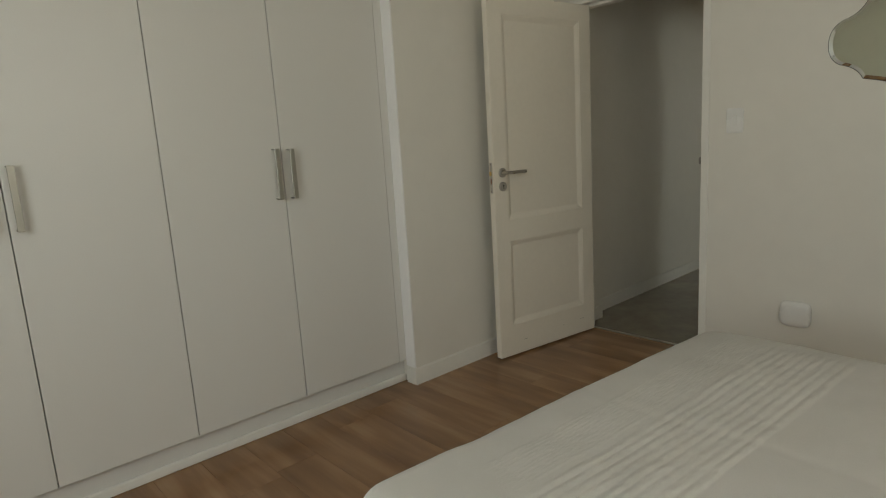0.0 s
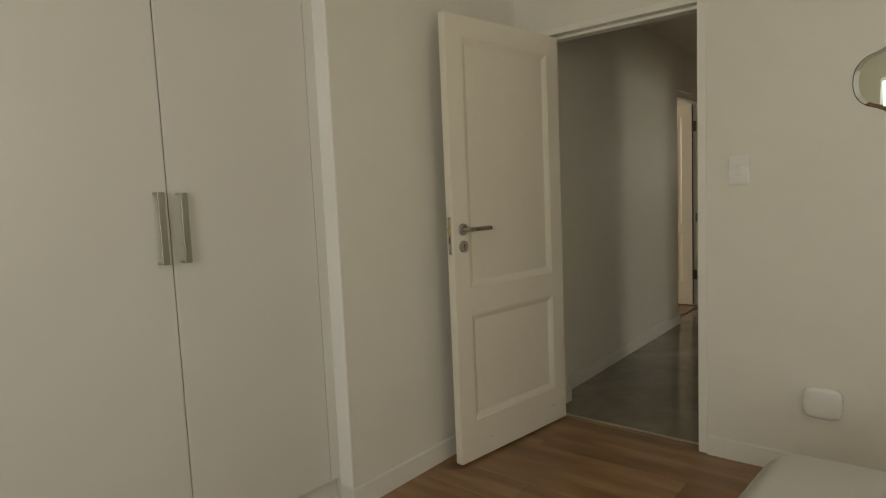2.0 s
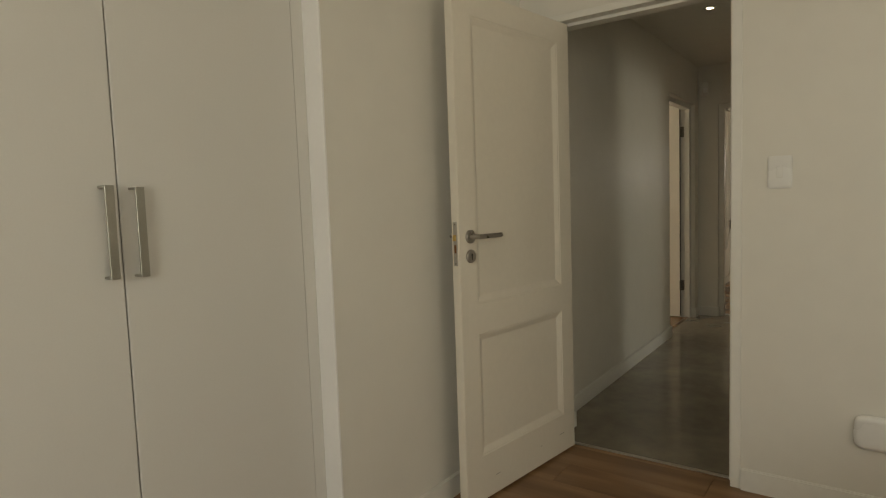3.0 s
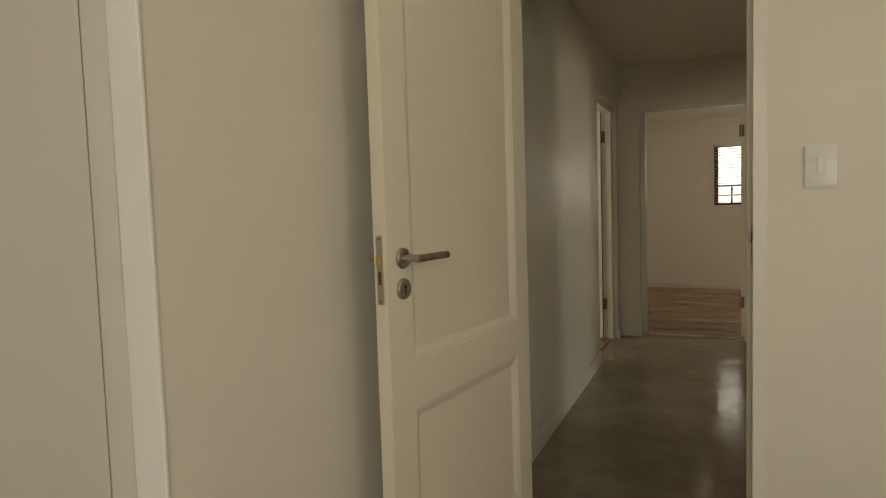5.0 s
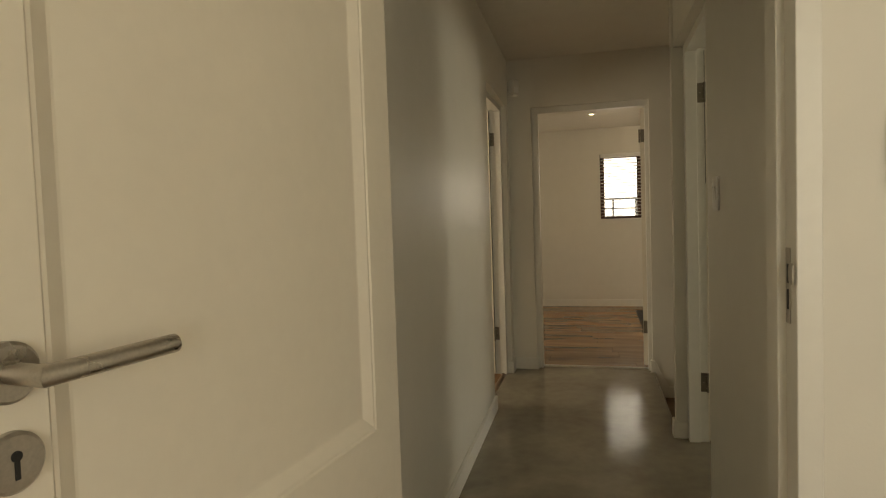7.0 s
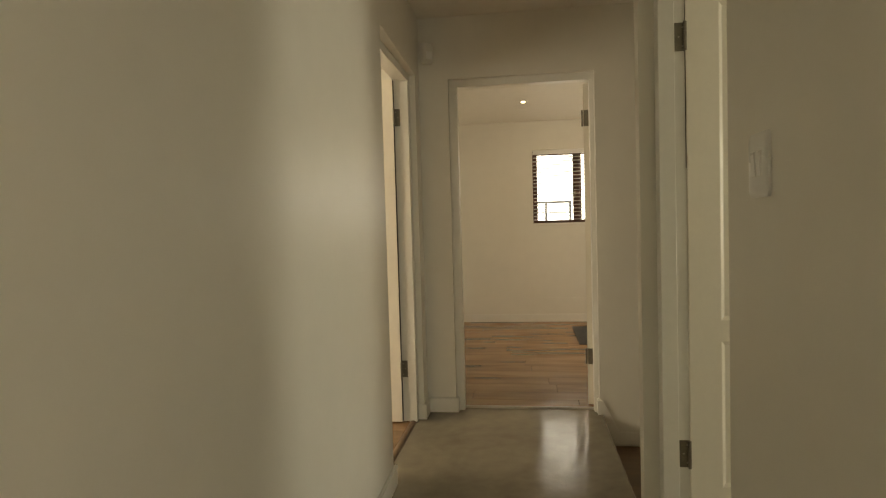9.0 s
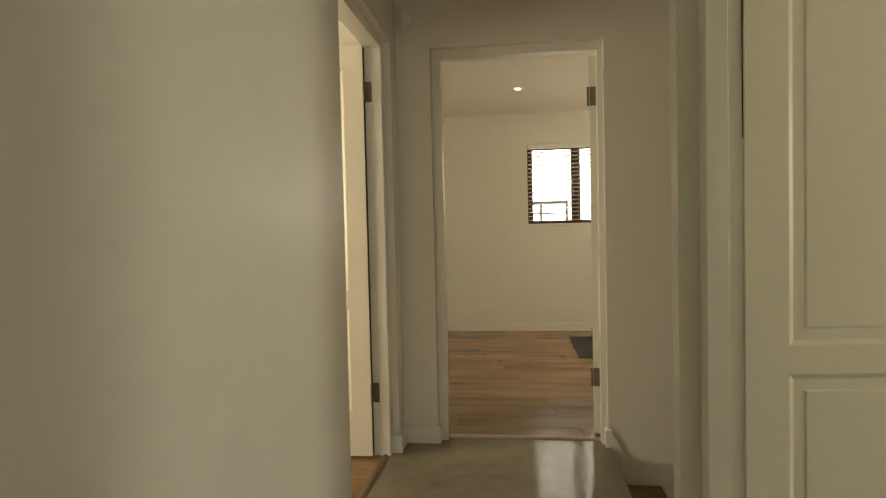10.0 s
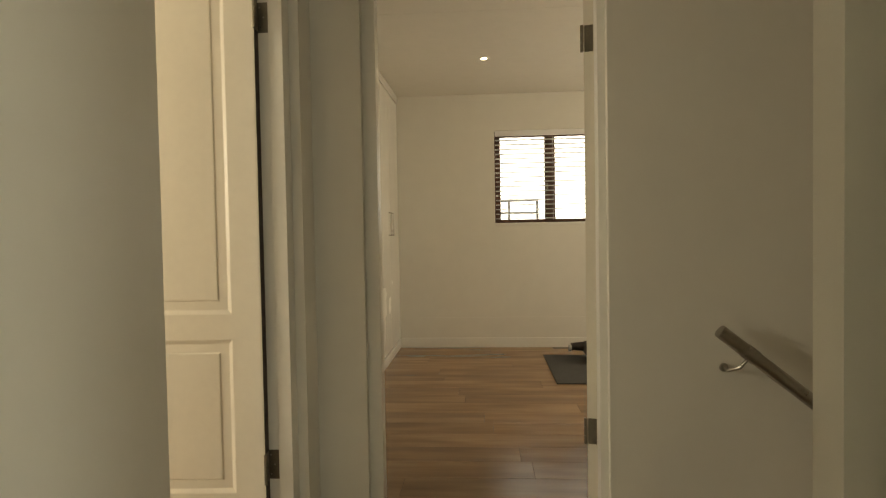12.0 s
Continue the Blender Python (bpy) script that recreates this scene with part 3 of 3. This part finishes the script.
box_part("cornice", MELA, ward, (-0.745, -0.01, 2.441, 2.508, 0.6, 2.499), bevel=0.003)
SEAMS = (-0.745, -0.225, 0.30, 0.855, 1.370, 1.886, 2.455)
for i, (x0, x1) in enumerate(zip(SEAMS, SEAMS[1:])):
    d = box_part("wardrobe_door", MELA, ward, (x0 + 0.0018, 0.0, 0.124, x1 - 0.0018, 0.018, 2.438), bevel=0.0012)
    if i % 2 == 0:
        bow_handle(d, x1 - (0.052 if i == 2 else 0.036), 1.078, 1.302, 0.0)
    else:
        bow_handle(d, x0 + (0.030 if i == 3 else 0.036), 1.076, 1.298, 0.0)

# bed: foot towards the wardrobe
bed = thing("double_bed", pose(1.88, 0.985, 0, 0, 0, -3.6), "double bed base with a thick mattress", "bed")
box_part("bed_base", BASEF, bed, (-0.70, -0.95, 0.10, 0.70, 0.94, 0.33), bevel=0.012)
box_part("mattress", TICK, bed, (-0.70, -0.95, 0.332, 0.70, 0.94, 0.535), bevel=0.04, smooth=True)
for x in (-0.62, 0.62):
    for y in (-0.85, 0.85):
        bm = bmesh.new()
        add_cyl(bm, (x, y, 0), (x, y, 0.10), 0.025, 0.03, 20)
        part("leg", bm, BLACKP, bed, "", True)


def coverlet():
    """A quilted cotton cover: a pressed sheet over the mattress that rounds the edge and hangs down in soft folds."""
    nx, ny = 200, 760
    hx, hy, top, fall, r, rc = 0.76, 0.975, 0.575, 0.44, 0.05, 0.085
    bm = bmesh.new()
    bm2 = []
    us = [(-1 + 2 * i / (nx - 1)) * (hx + fall) for i in range(nx)]
    vs = [-hy + (2 * hy + fall) * j / (ny - 1) for j in range(ny)]

    def fold(s, h):
        # distance past the edge -> (outward, down)
        if s <= -r:
            return s, 0.0
        arc = (s + r) / r
        if arc < math.pi / 2:
            return -r + r * math.sin(arc), r * (1 - math.cos(arc))
        return 0.0, r + (s + r - r * math.pi / 2)

    for v in vs:
        row = []
        for u in us:
            ox, dx = fold(abs(u) - hx, 0)
            oy, dy = fold(v - hy, 0)
            x = math.copysign(hx + ox, u)
            y = hy + oy
            down = min(max(dx, dy), fall)
            z = top - down
            p = Vector((x, y, z))
            if down < r * 0.6:
                z += 0.010 * noise.noise((x * 2.4, y * 2.4, 1.0)) + 0.004 * noise.noise((x * 8, y * 8, 4.0))
                # pin-tucked bands across the bed
                for y0, y1 in ((0.46, 0.6958), (0.715, 0.84), (-0.05, 0.20), (-0.6, -0.35)):
                    if y0 < y < y1 and -0.52 < x < 0.68:
                        fine = y0 > 0.7
                        k = (y - y0) / (0.0125 if fine else 0.0262)
                        fade = min(1, (x + 0.52) / 0.05, (0.68 - x) / 0.05)
                        broken = 0.65 + 0.4 * noise.noise((x * 9, round(k) * 3.7, 2.0)) + 0.45 * noise.noise((x * 42, round(k) * 5.1, 6.0))
                        z += (0.0018 if fine else 0.0042) * fade * max(0, broken) * (1 - abs(2 * (k % 1) - 1) ** 1.6)
                # pressed crease along the bed
                z -= 0.0015 * math.exp(-((x - 0.02 - 0.05 * noise.noise((0, y * 2, 7))) / 0.014) ** 2)
            else:
                w = min(1, (down - r * 0.6) / 0.25)
                q = 0.016 * w * noise.noise((x * 5, y * 5, 0.4 * z))
                if dx >= dy:
                    x += math.copysign(0.004 + q, u)
                else:
                    y += 0.004 + q
            ax, ay = abs(x) - (hx - rc), y - (hy - rc)
            if ax > 0 and ay > 0:
                k = max(ax, ay) / math.hypot(ax, ay)
                x, y = math.copysign(hx - rc + ax * k, x), hy - rc + ay * k
            row.append(bm.verts.new((x, y, z)))
        bm2.append(row)
    for r0, r1 in zip(bm2, bm2[1:]):
        for k in range(nx - 1):
            bm.faces.new((r0[k], r0[k + 1], r1[k + 1], r1[k]))
    bmesh.ops.solidify(bm, geom=list(bm.faces), thickness=0.006)
    me = finish("coverlet", bm, COTTON)
    me.shade_smooth()
    ob = new("coverlet", me)
    ob.matrix_world = pose(1.88, 0.985, 0, 0, 0, -3.6)
    return tagged(ob, "white cotton coverlet with pin-tucked bands on the bed", "bedspread")


coverlet()


def switch_plate(name, m, label, rockers, w=0.084, h=0.126):
    sw = thing(name, m, label, "light switch")
    bm = bmesh.new()
    add_plate(bm, w, h, 0.009, 0.010)
    plate = part("cover_plate", bm, PLASTIC, sw, "", True)
    for k in range(rockers):
        x = (k - (rockers - 1) / 2) * 0.024
        bm = boxes((x - 0.0105, -0.0098, -0.022, x + 0.0105, -0.0085, 0.026), bevel=0.0004)
        part("rocker_surround", bm, SENSORP, plate)
        bm = bmesh.new()
        add_box(bm, x - 0.0095, -0.0135, -0.021, x + 0.0095, -0.0085, 0.025, 0.0012)
        for v in bm.verts:
            if v.co.z < 0 and v.co.y < -0.012:
                v.co.y += 0.003
        part("rocker", bm, PLASTIC, sw)
    return sw


switch_plate("light_switch", Matrix.Translation((3.82, 2.272, 1.303)) @ Matrix.Rotation(radians(-90), 4, "Z"), "white rounded single light switch on the bedroom wall", 1)
switch_plate("light_switch", Matrix.Translation((4.98, 2.352, 1.274)) @ Matrix.Rotation(radians(180), 4, "Z"), "white rounded double light switch on the hall wall", 2, 0.088, 0.118)

sock = thing("wall_socket", Matrix.Translation((3.82, 1.95, 0.332)) @ Matrix.Rotation(radians(-90), 4, "Z"), "white rounded wall socket box above the skirting", "socket")
bm = bmesh.new()
add_plate(bm, 0.10, 0.09, 0.012, 0.016)
part("back_plate", bm, PLASTIC, sock, "", True)
bm = bmesh.new()
pts = []
for k in range(48):
    u = 2 * math.pi * k / 48
    c, n = math.cos(u), math.sin(u)
    pts.append((0.071 * math.copysign(abs(c) ** 0.45, c), 0.065 * math.copysign(abs(n) ** 0.45, n)))
rings = [[bm.verts.new((x * q, -0.004 - dep, z * q)) for x, z in pts] for dep, q in ((0, 0.985), (0.008, 1.0), (0.016, 0.975), (0.021, 0.91), (0.024, 0.80), (0.025, 0.55))]
for r0, r1 in zip(rings, rings[1:]):
    for k in range(48):
        bm.faces.new((r0[k], r0[(k + 1) % 48], r1[(k + 1) % 48], r1[k]))
bm.faces.new(rings[-1])
bm.faces.new(rings[0][::-1])
part("cover", bm, PLASTIC, sock, "smooth white cover", True)


def wall_mirror():
    """Frameless scalloped glass with a bevelled rim; outline from a few arcs, mirrored about both axes."""
    arcs = (((0.317, 0.0), (0.317, 0.072), (0.262, 0.096)), ((0.262, 0.096), (0.200, 0.112), (0.177, 0.163)), ((0.177, 0.163), (0.080, 0.180), (0.0, 0.225)))
    quarter = []
    for p0, c, p1 in arcs:
        for k in range(12):
            s = k / 12
            quarter.append(((1 - s) ** 2 * p0[0] + 2 * s * (1 - s) * c[0] + s * s * p1[0], (1 - s) ** 2 * p0[1] + 2 * s * (1 - s) * c[1] + s * s * p1[1]))
    quarter.append((0.0, 0.225))
    outline = quarter + [(-x, z) for x, z in quarter[-2::-1]]
    outline += [(x, -z) for x, z in outline[-2:0:-1]]
    ob = thing("wall_mirror", Matrix.Translation((3.82, 1.55, 1.615)) @ Matrix.Rotation(radians(-90), 4, "Z"), "scalloped frameless mirror glass with bright cut rim on the wall", "mirror")
    n = len(outline)
    rim, face, back = bmesh.new(), bmesh.new(), bmesh.new()
    inner = [(x * 0.945, z * 0.925) for x, z in outline]
    o, i = [rim.verts.new((x, -0.006, z)) for x, z in outline], [rim.verts.new((x, -0.010, z)) for x, z in inner]
    g = [rim.verts.new((x, -0.003, z)) for x, z in outline]
    for k in range(n):
        rim.faces.new((o[k], o[(k + 1) % n], i[(k + 1) % n], i[k]))
        rim.faces.new((g[k], g[(k + 1) % n], o[(k + 1) % n], o[k]))
    face.faces.new([face.verts.new((x, -0.010, z)) for x, z in inner])
    b0, b1 = [back.verts.new((x * 1.010, -0.0001, z * 1.014)) for x, z in outline], [back.verts.new((x * 1.010, -0.0029, z * 1.014)) for x, z in outline]
    for k in range(n):
        back.faces.new((b0[k], b0[(k + 1) % n], b1[(k + 1) % n], b1[k]))
    back.faces.new(b1)
    part("mirror_glass", face, MIRROR, ob)
    part("bevelled_rim", rim, BEVELG, ob, "cut bevelled mirror rim")
    part("backing", back, BLACKP, ob)


wall_mirror()

# ---- hall things ----
sensor = thing("alarm_sensor", Matrix.Translation((7.492, 3.385, 2.235)) @ Matrix.Rotation(radians(-45), 4, "Z"), "small off-white alarm sensor in the upper corner", "sensor")
box_part("housing", SENSORP, sensor, (-0.034, -0.052, -0.062, 0.034, 0.0, 0.062), bevel=0.010, smooth=True)
box_part("lens", PLASTIC, sensor, (-0.022, -0.0555, -0.04, 0.022, -0.0515, 0.005), bevel=0.0015)


def downlight(x, y, z, label):
    ob = thing("downlight", pose(x, y, z), label, "downlight", "ceiling downlights")
    bm = bmesh.new()
    n = 32
    prof = ((0.0215, 0.0), (0.0215, -0.004), (0.040, -0.004), (0.044, 0.0))
    rings = [[bm.verts.new((r * math.cos(2 * math.pi * k / n), r * math.sin(2 * math.pi * k / n), h)) for k in range(n)] for r, h in prof]
    for r0, r1 in zip(rings, rings[1:]):
        for k in range(n):
            bm.faces.new((r0[k], r0[(k + 1) % n], r1[(k + 1) % n], r1[k]))
    part("trim_ring", bm, PLASTIC, ob, "", True)
    bm = bmesh.new()
    add_cyl(bm, (0, 0, -0.0025), (0, 0, -0.0005), 0.021, None, n)
    part("bulb", bm, GLOW, ob, "glowing warm bulb face")


downlight(9.80, 2.79, H_FAR, "round white recessed downlight, lit")
downlight(8.51, 2.765, H_FAR, "round white recessed downlight, lit")
downlight(5.56, 2.90, H_HALL, "round white recessed downlight in the hall, lit")

rail = thing("stair_handrail", pose(7.44, 2.004, 0.745), "brown-steel round handrail on wall brackets beside the stairs", "handrail")
d = Vector((0, -0.306, -0.243)).normalized()
bm = bmesh.new()
add_tube(bm, ((0, 0, 0), d * 1.9), 0.0235, 24)
part("bar", bm, STEEL, rail, "", True)
bm = bmesh.new()
add_tube(bm, (d * 0.105, d * 0.150), 0.0258, 24)
part("collar", bm, STEEL, rail, "", True)
bm = bmesh.new()
add_cyl(bm, d * -0.003, d * 0.004, 0.0222, None, 24)
part("end_cap", bm, STEEL, rail, "", True)
for s in (0.125, 1.3):
    q = d * s
    base = q + Vector((0.068, 0.060, -0.062))
    bm = bmesh.new()
    add_cyl(bm, base, base - Vector((0.006, 0, 0)), 0.016, 0.014, 20)
    br = part("bracket_rose", bm, STEEL, rail, "", True)
    bm = bmesh.new()
    add_tube(bm, (base, base + Vector((-0.030, -0.002, -0.004)), base + Vector((-0.060, -0.030, 0.012)), q + Vector((0, 0, -0.012))), 0.0055, 12)
    part("bracket_arm", bm, STEEL, br, "", True)

# ---- far room things ----
fw = thing("built_in_cupboard", pose(8.3, 3.615, 0), "glossy cream built-in cupboard with slim steel handles", "cupboard")
box_part("carcass", GLOSSB, fw, (0, 0.021, 0.085, 2.672, 0.48, 2.30), bevel=0.0)
box_part("plinth", TRIM, fw, (0, -0.006, 0.0, 2.672, 0.02, 0.080), bevel=0.003)
box_part("cornice", GLOSSB, fw, (0, -0.012, 2.302, 2.672, 0.48, 2.366), bevel=0.006)
for i in range(5):
    x0 = 0.0 + i * 0.5344
    d2 = box_part("cupboard_door", GLOSSB, fw, (x0 + 0.0018, 0.0, 0.087, x0 + 0.5326, 0.018, 2.296), bevel=0.002)
    hx = x0 + (0.055 if i % 2 == 0 else 0.48)
    bm = bmesh.new()
    add_tube(bm, ((hx, 0.0, 1.075), (hx, -0.028, 1.075), (hx, -0.028, 1.265), (hx, 0.0, 1.265)), 0.005, 10)
    part("handle", bm, STEEL, d2, "slim steel bar handle", True)

win = tagged(new("window_1"), "dark stained timber two-pane window", "window", kind="structure")
win.location = (11.06, 2.18, 1.165)
for nm, rows in (("window_frame", ((0, 0.465, 0, 0.05, 0.52, 0.865), (0, -0.52, 0, 0.05, -0.465, 0.865), (0, -0.465, 0, 0.05, 0.465, 0.035), (0, -0.465, 0.83, 0.05, 0.465, 0.865))), ("mullion", ((-0.004, -0.048, 0.035, 0.054, 0.048, 0.83),))):
    box_part(nm, FRAMEW, win, *rows, bevel=0.003)
for y0, y1 in ((-0.465, -0.048), (0.048, 0.465)):
    pane = box_part("pane", GLASS, win, (0.022, y0, 0.035, 0.026, y1, 0.83), bevel=0.0)
    pane.visible_shadow = False
bm = bmesh.new()
add_cyl(bm, (-0.004, 0.03, 0.36), (-0.03, 0.03, 0.36), 0.007, None, 12)
add_box(bm, -0.036, 0.024, 0.30, -0.026, 0.036, 0.37, 0.003)
part("window_catch", bm, STEEL, win, "", True)
structure("window_sill", boxes((10.968, 1.66, 1.145, 11.06, 2.70, 1.169), bevel=0.003), TRIM, "narrow white painted window sill", "sill")

blind = thing("venetian_blind", pose(11.01, 2.18, 1.17), "white slatted venetian blind lowered with open slats", "blind")
box_part("headrail", SLAT, blind, (-0.03, -0.515, 0.806, 0.03, 0.515, 0.858), bevel=0.002)
# shadow line below the head rail, made as a dark strip
box_part("rail_shadow_strip", FRAMEW, blind, (-0.028, -0.514, 0.796, 0.028, 0.514, 0.805), bevel=0.001, label="dark strip standing in for the shadow under the head rail")
box_part("bottom_rail", FRAMEW, blind, (-0.022, -0.512, 0.002, 0.022, 0.512, 0.018), bevel=0.003)
slat_bm = bmesh.new()
prof = [(-0.0235 + 0.047 * k / 6, 0.0035 * math.cos((k / 6 - 0.5) * math.pi)) for k in range(7)]
va = [[slat_bm.verts.new((x, y, z)) for x, z in prof] for y in (-0.512, 0.512)]
for k in range(6):
    slat_bm.faces.new((va[0][k], va[0][k + 1], va[1][k + 1], va[1][k]))
bmesh.ops.solidify(slat_bm, geom=list(slat_bm.faces), thickness=0.0028)
slat_me = finish("slat", slat_bm, SLAT, True)
for k in range(18):
    s = new("slat", slat_me)
    s.parent = blind
    s.location = (0, 0, 0.038 + 0.0432 * k)
    s.rotation_euler = (0, radians(9), 0)
for y in (-0.40, -0.02, 0.40):
    box_part("ladder_cord", SLAT, blind, (-0.026, y - 0.0012, 0.018, -0.024, y + 0.0012, 0.80), bevel=0.0)

mat_ob = new("exercise_mat", finish("exercise_mat", boxes((-0.487, -0.35, 0, 0.487, 0.35, 0.008), bevel=0.003), RUBBER))
mat_ob.location = (10.09, 1.957, 0.001)
tagged(mat_ob, "dark grey rubber exercise mat on the boards", "mat")
gym = thing("exercise_machine", pose(10.30, 1.715, 0.009), "small black exercise machine with grey brackets on the mat", "exercise machine")
box_part("body", BLACKP, gym, (-0.10, -0.30, 0.03, 0.22, 0.27, 0.135), bevel=0.02, smooth=True)
box_part("top_pad", BLACKP, gym, (-0.04, -0.28, 0.136, 0.16, 0.20, 0.155), bevel=0.008, smooth=True)
bm = bmesh.new()
add_cyl(bm, (0.16, 0.22, 0.095), (0.16, 0.37, 0.095), 0.045, 0.03, 20)
part("end_roller", bm, BLACKP, gym, "", True)
bm = bmesh.new()
add_cyl(bm, (0.12, 0.372, 0.088), (0.12, 0.395, 0.088), 0.028, None, 16)
part("knob", bm, GREYP, gym, "", True)
for y in (-0.26, 0.23):
    box_part("foot", GREYP, gym, (-0.135, y, 0.0, -0.095, y + 0.045, 0.075), bevel=0.008)
    box_part("foot", GREYP, gym, (0.15, y - 0.03, 0.0, 0.20, y + 0.01, 0.04), bevel=0.008)
    bm = bmesh.new()
    add_cyl(bm, (-0.14, y + 0.022, 0.06), (-0.10, y + 0.022, 0.06), 0.022, None, 16)
    part("bolt_head", bm, STEEL, gym, "", True)

# ---- outside the window ----
structure("ground", boxes((-60, -60, -2.9, 80, 60, -2.7)), FACADE, "pale dusty ground outside", "ground")
# emissive panel in place of daylight, it also lights the far room
structure("backdrop", boxes((22, -12, -2.7, 22.1, 16, 11)), SKYGLOW, "glowing panel standing for the bright outdoors", "backdrop")
fence = thing("balcony_railing", pose(13.4, 2.1, -2.7), "grey metal balcony railing outside the window", "railing")
box_part("top_rail", GRILLE, fence, (-0.03, -0.02, 4.175, 0.03, 0.78, 4.21))
for k in range(3):
    box_part("post", GRILLE, fence, (-0.018, -0.02 + 0.375 * k, 0.0, 0.018, 0.015 + 0.375 * k, 4.175))
for z in (3.70, 3.86, 4.02):
    box_part("cross_rail", GRILLE, fence, (-0.01, -0.02, z, 0.01, 0.78, z + 0.02))


# ---- floor boards ----
def boards(parent_name, x0, x1, y0, y1, label, cut=()):
    """Laminate boards laid along y, each its own piece with eased edges."""
    floor = tagged(new(parent_name), label, "floor", kind="structure")
    w, length = 0.192, 1.285
    meshes = {}

    def piece(wd, ln):
        key = (round(wd, 3), round(ln, 3))
        if key not in meshes:
            bm = bmesh.new()
            add_box(bm, 0, 0, -0.012, key[0], key[1], 0.0)
            top = [e for e in bm.edges if all(v.co.z > -1e-6 for v in e.verts)]
            bmesh.ops.bevel(bm, geom=top, offset=0.0007, segments=1, affect="EDGES")
            meshes[key] = finish("board", bm, OAK)
        return meshes[key]

    row, x = 0, x0
    while x < x1 - 0.01:
        wd = min(w, x1 - x)
        y = y0 - (0.37 * row + 0.21 * (row % 3)) % length
        while y < y1 - 0.01:
            a0, a1 = max(y, y0), min(y + length, y1)
            if a1 - a0 > 0.01:
                b = new("board", piece(wd - 0.0008, a1 - a0 - 0.0008))
                b.location = (x, a0, 0)
                b.parent = floor
            y += length
        x += w
        row += 1


boards("floor_bedroom", -0.75, 3.886, -0.12, 3.486, "brown oak laminate boards with streaky grain")
boards("floor_far_room", 7.598, 10.975, -0.1, 3.64, "brown oak laminate boards with streaky grain")
boards("floor_left_room", 5.6, 7.51, 3.50, 5.2, "brown oak laminate boards in the side room")
structure("floor_left_room_rest", boxes((4.10, 3.50, -0.011, 5.6, 6.35, -0.001), (5.6, 5.2, -0.011, 7.51, 6.35, -0.001)), OAK, "brown laminate floor further into the side room", "floor")
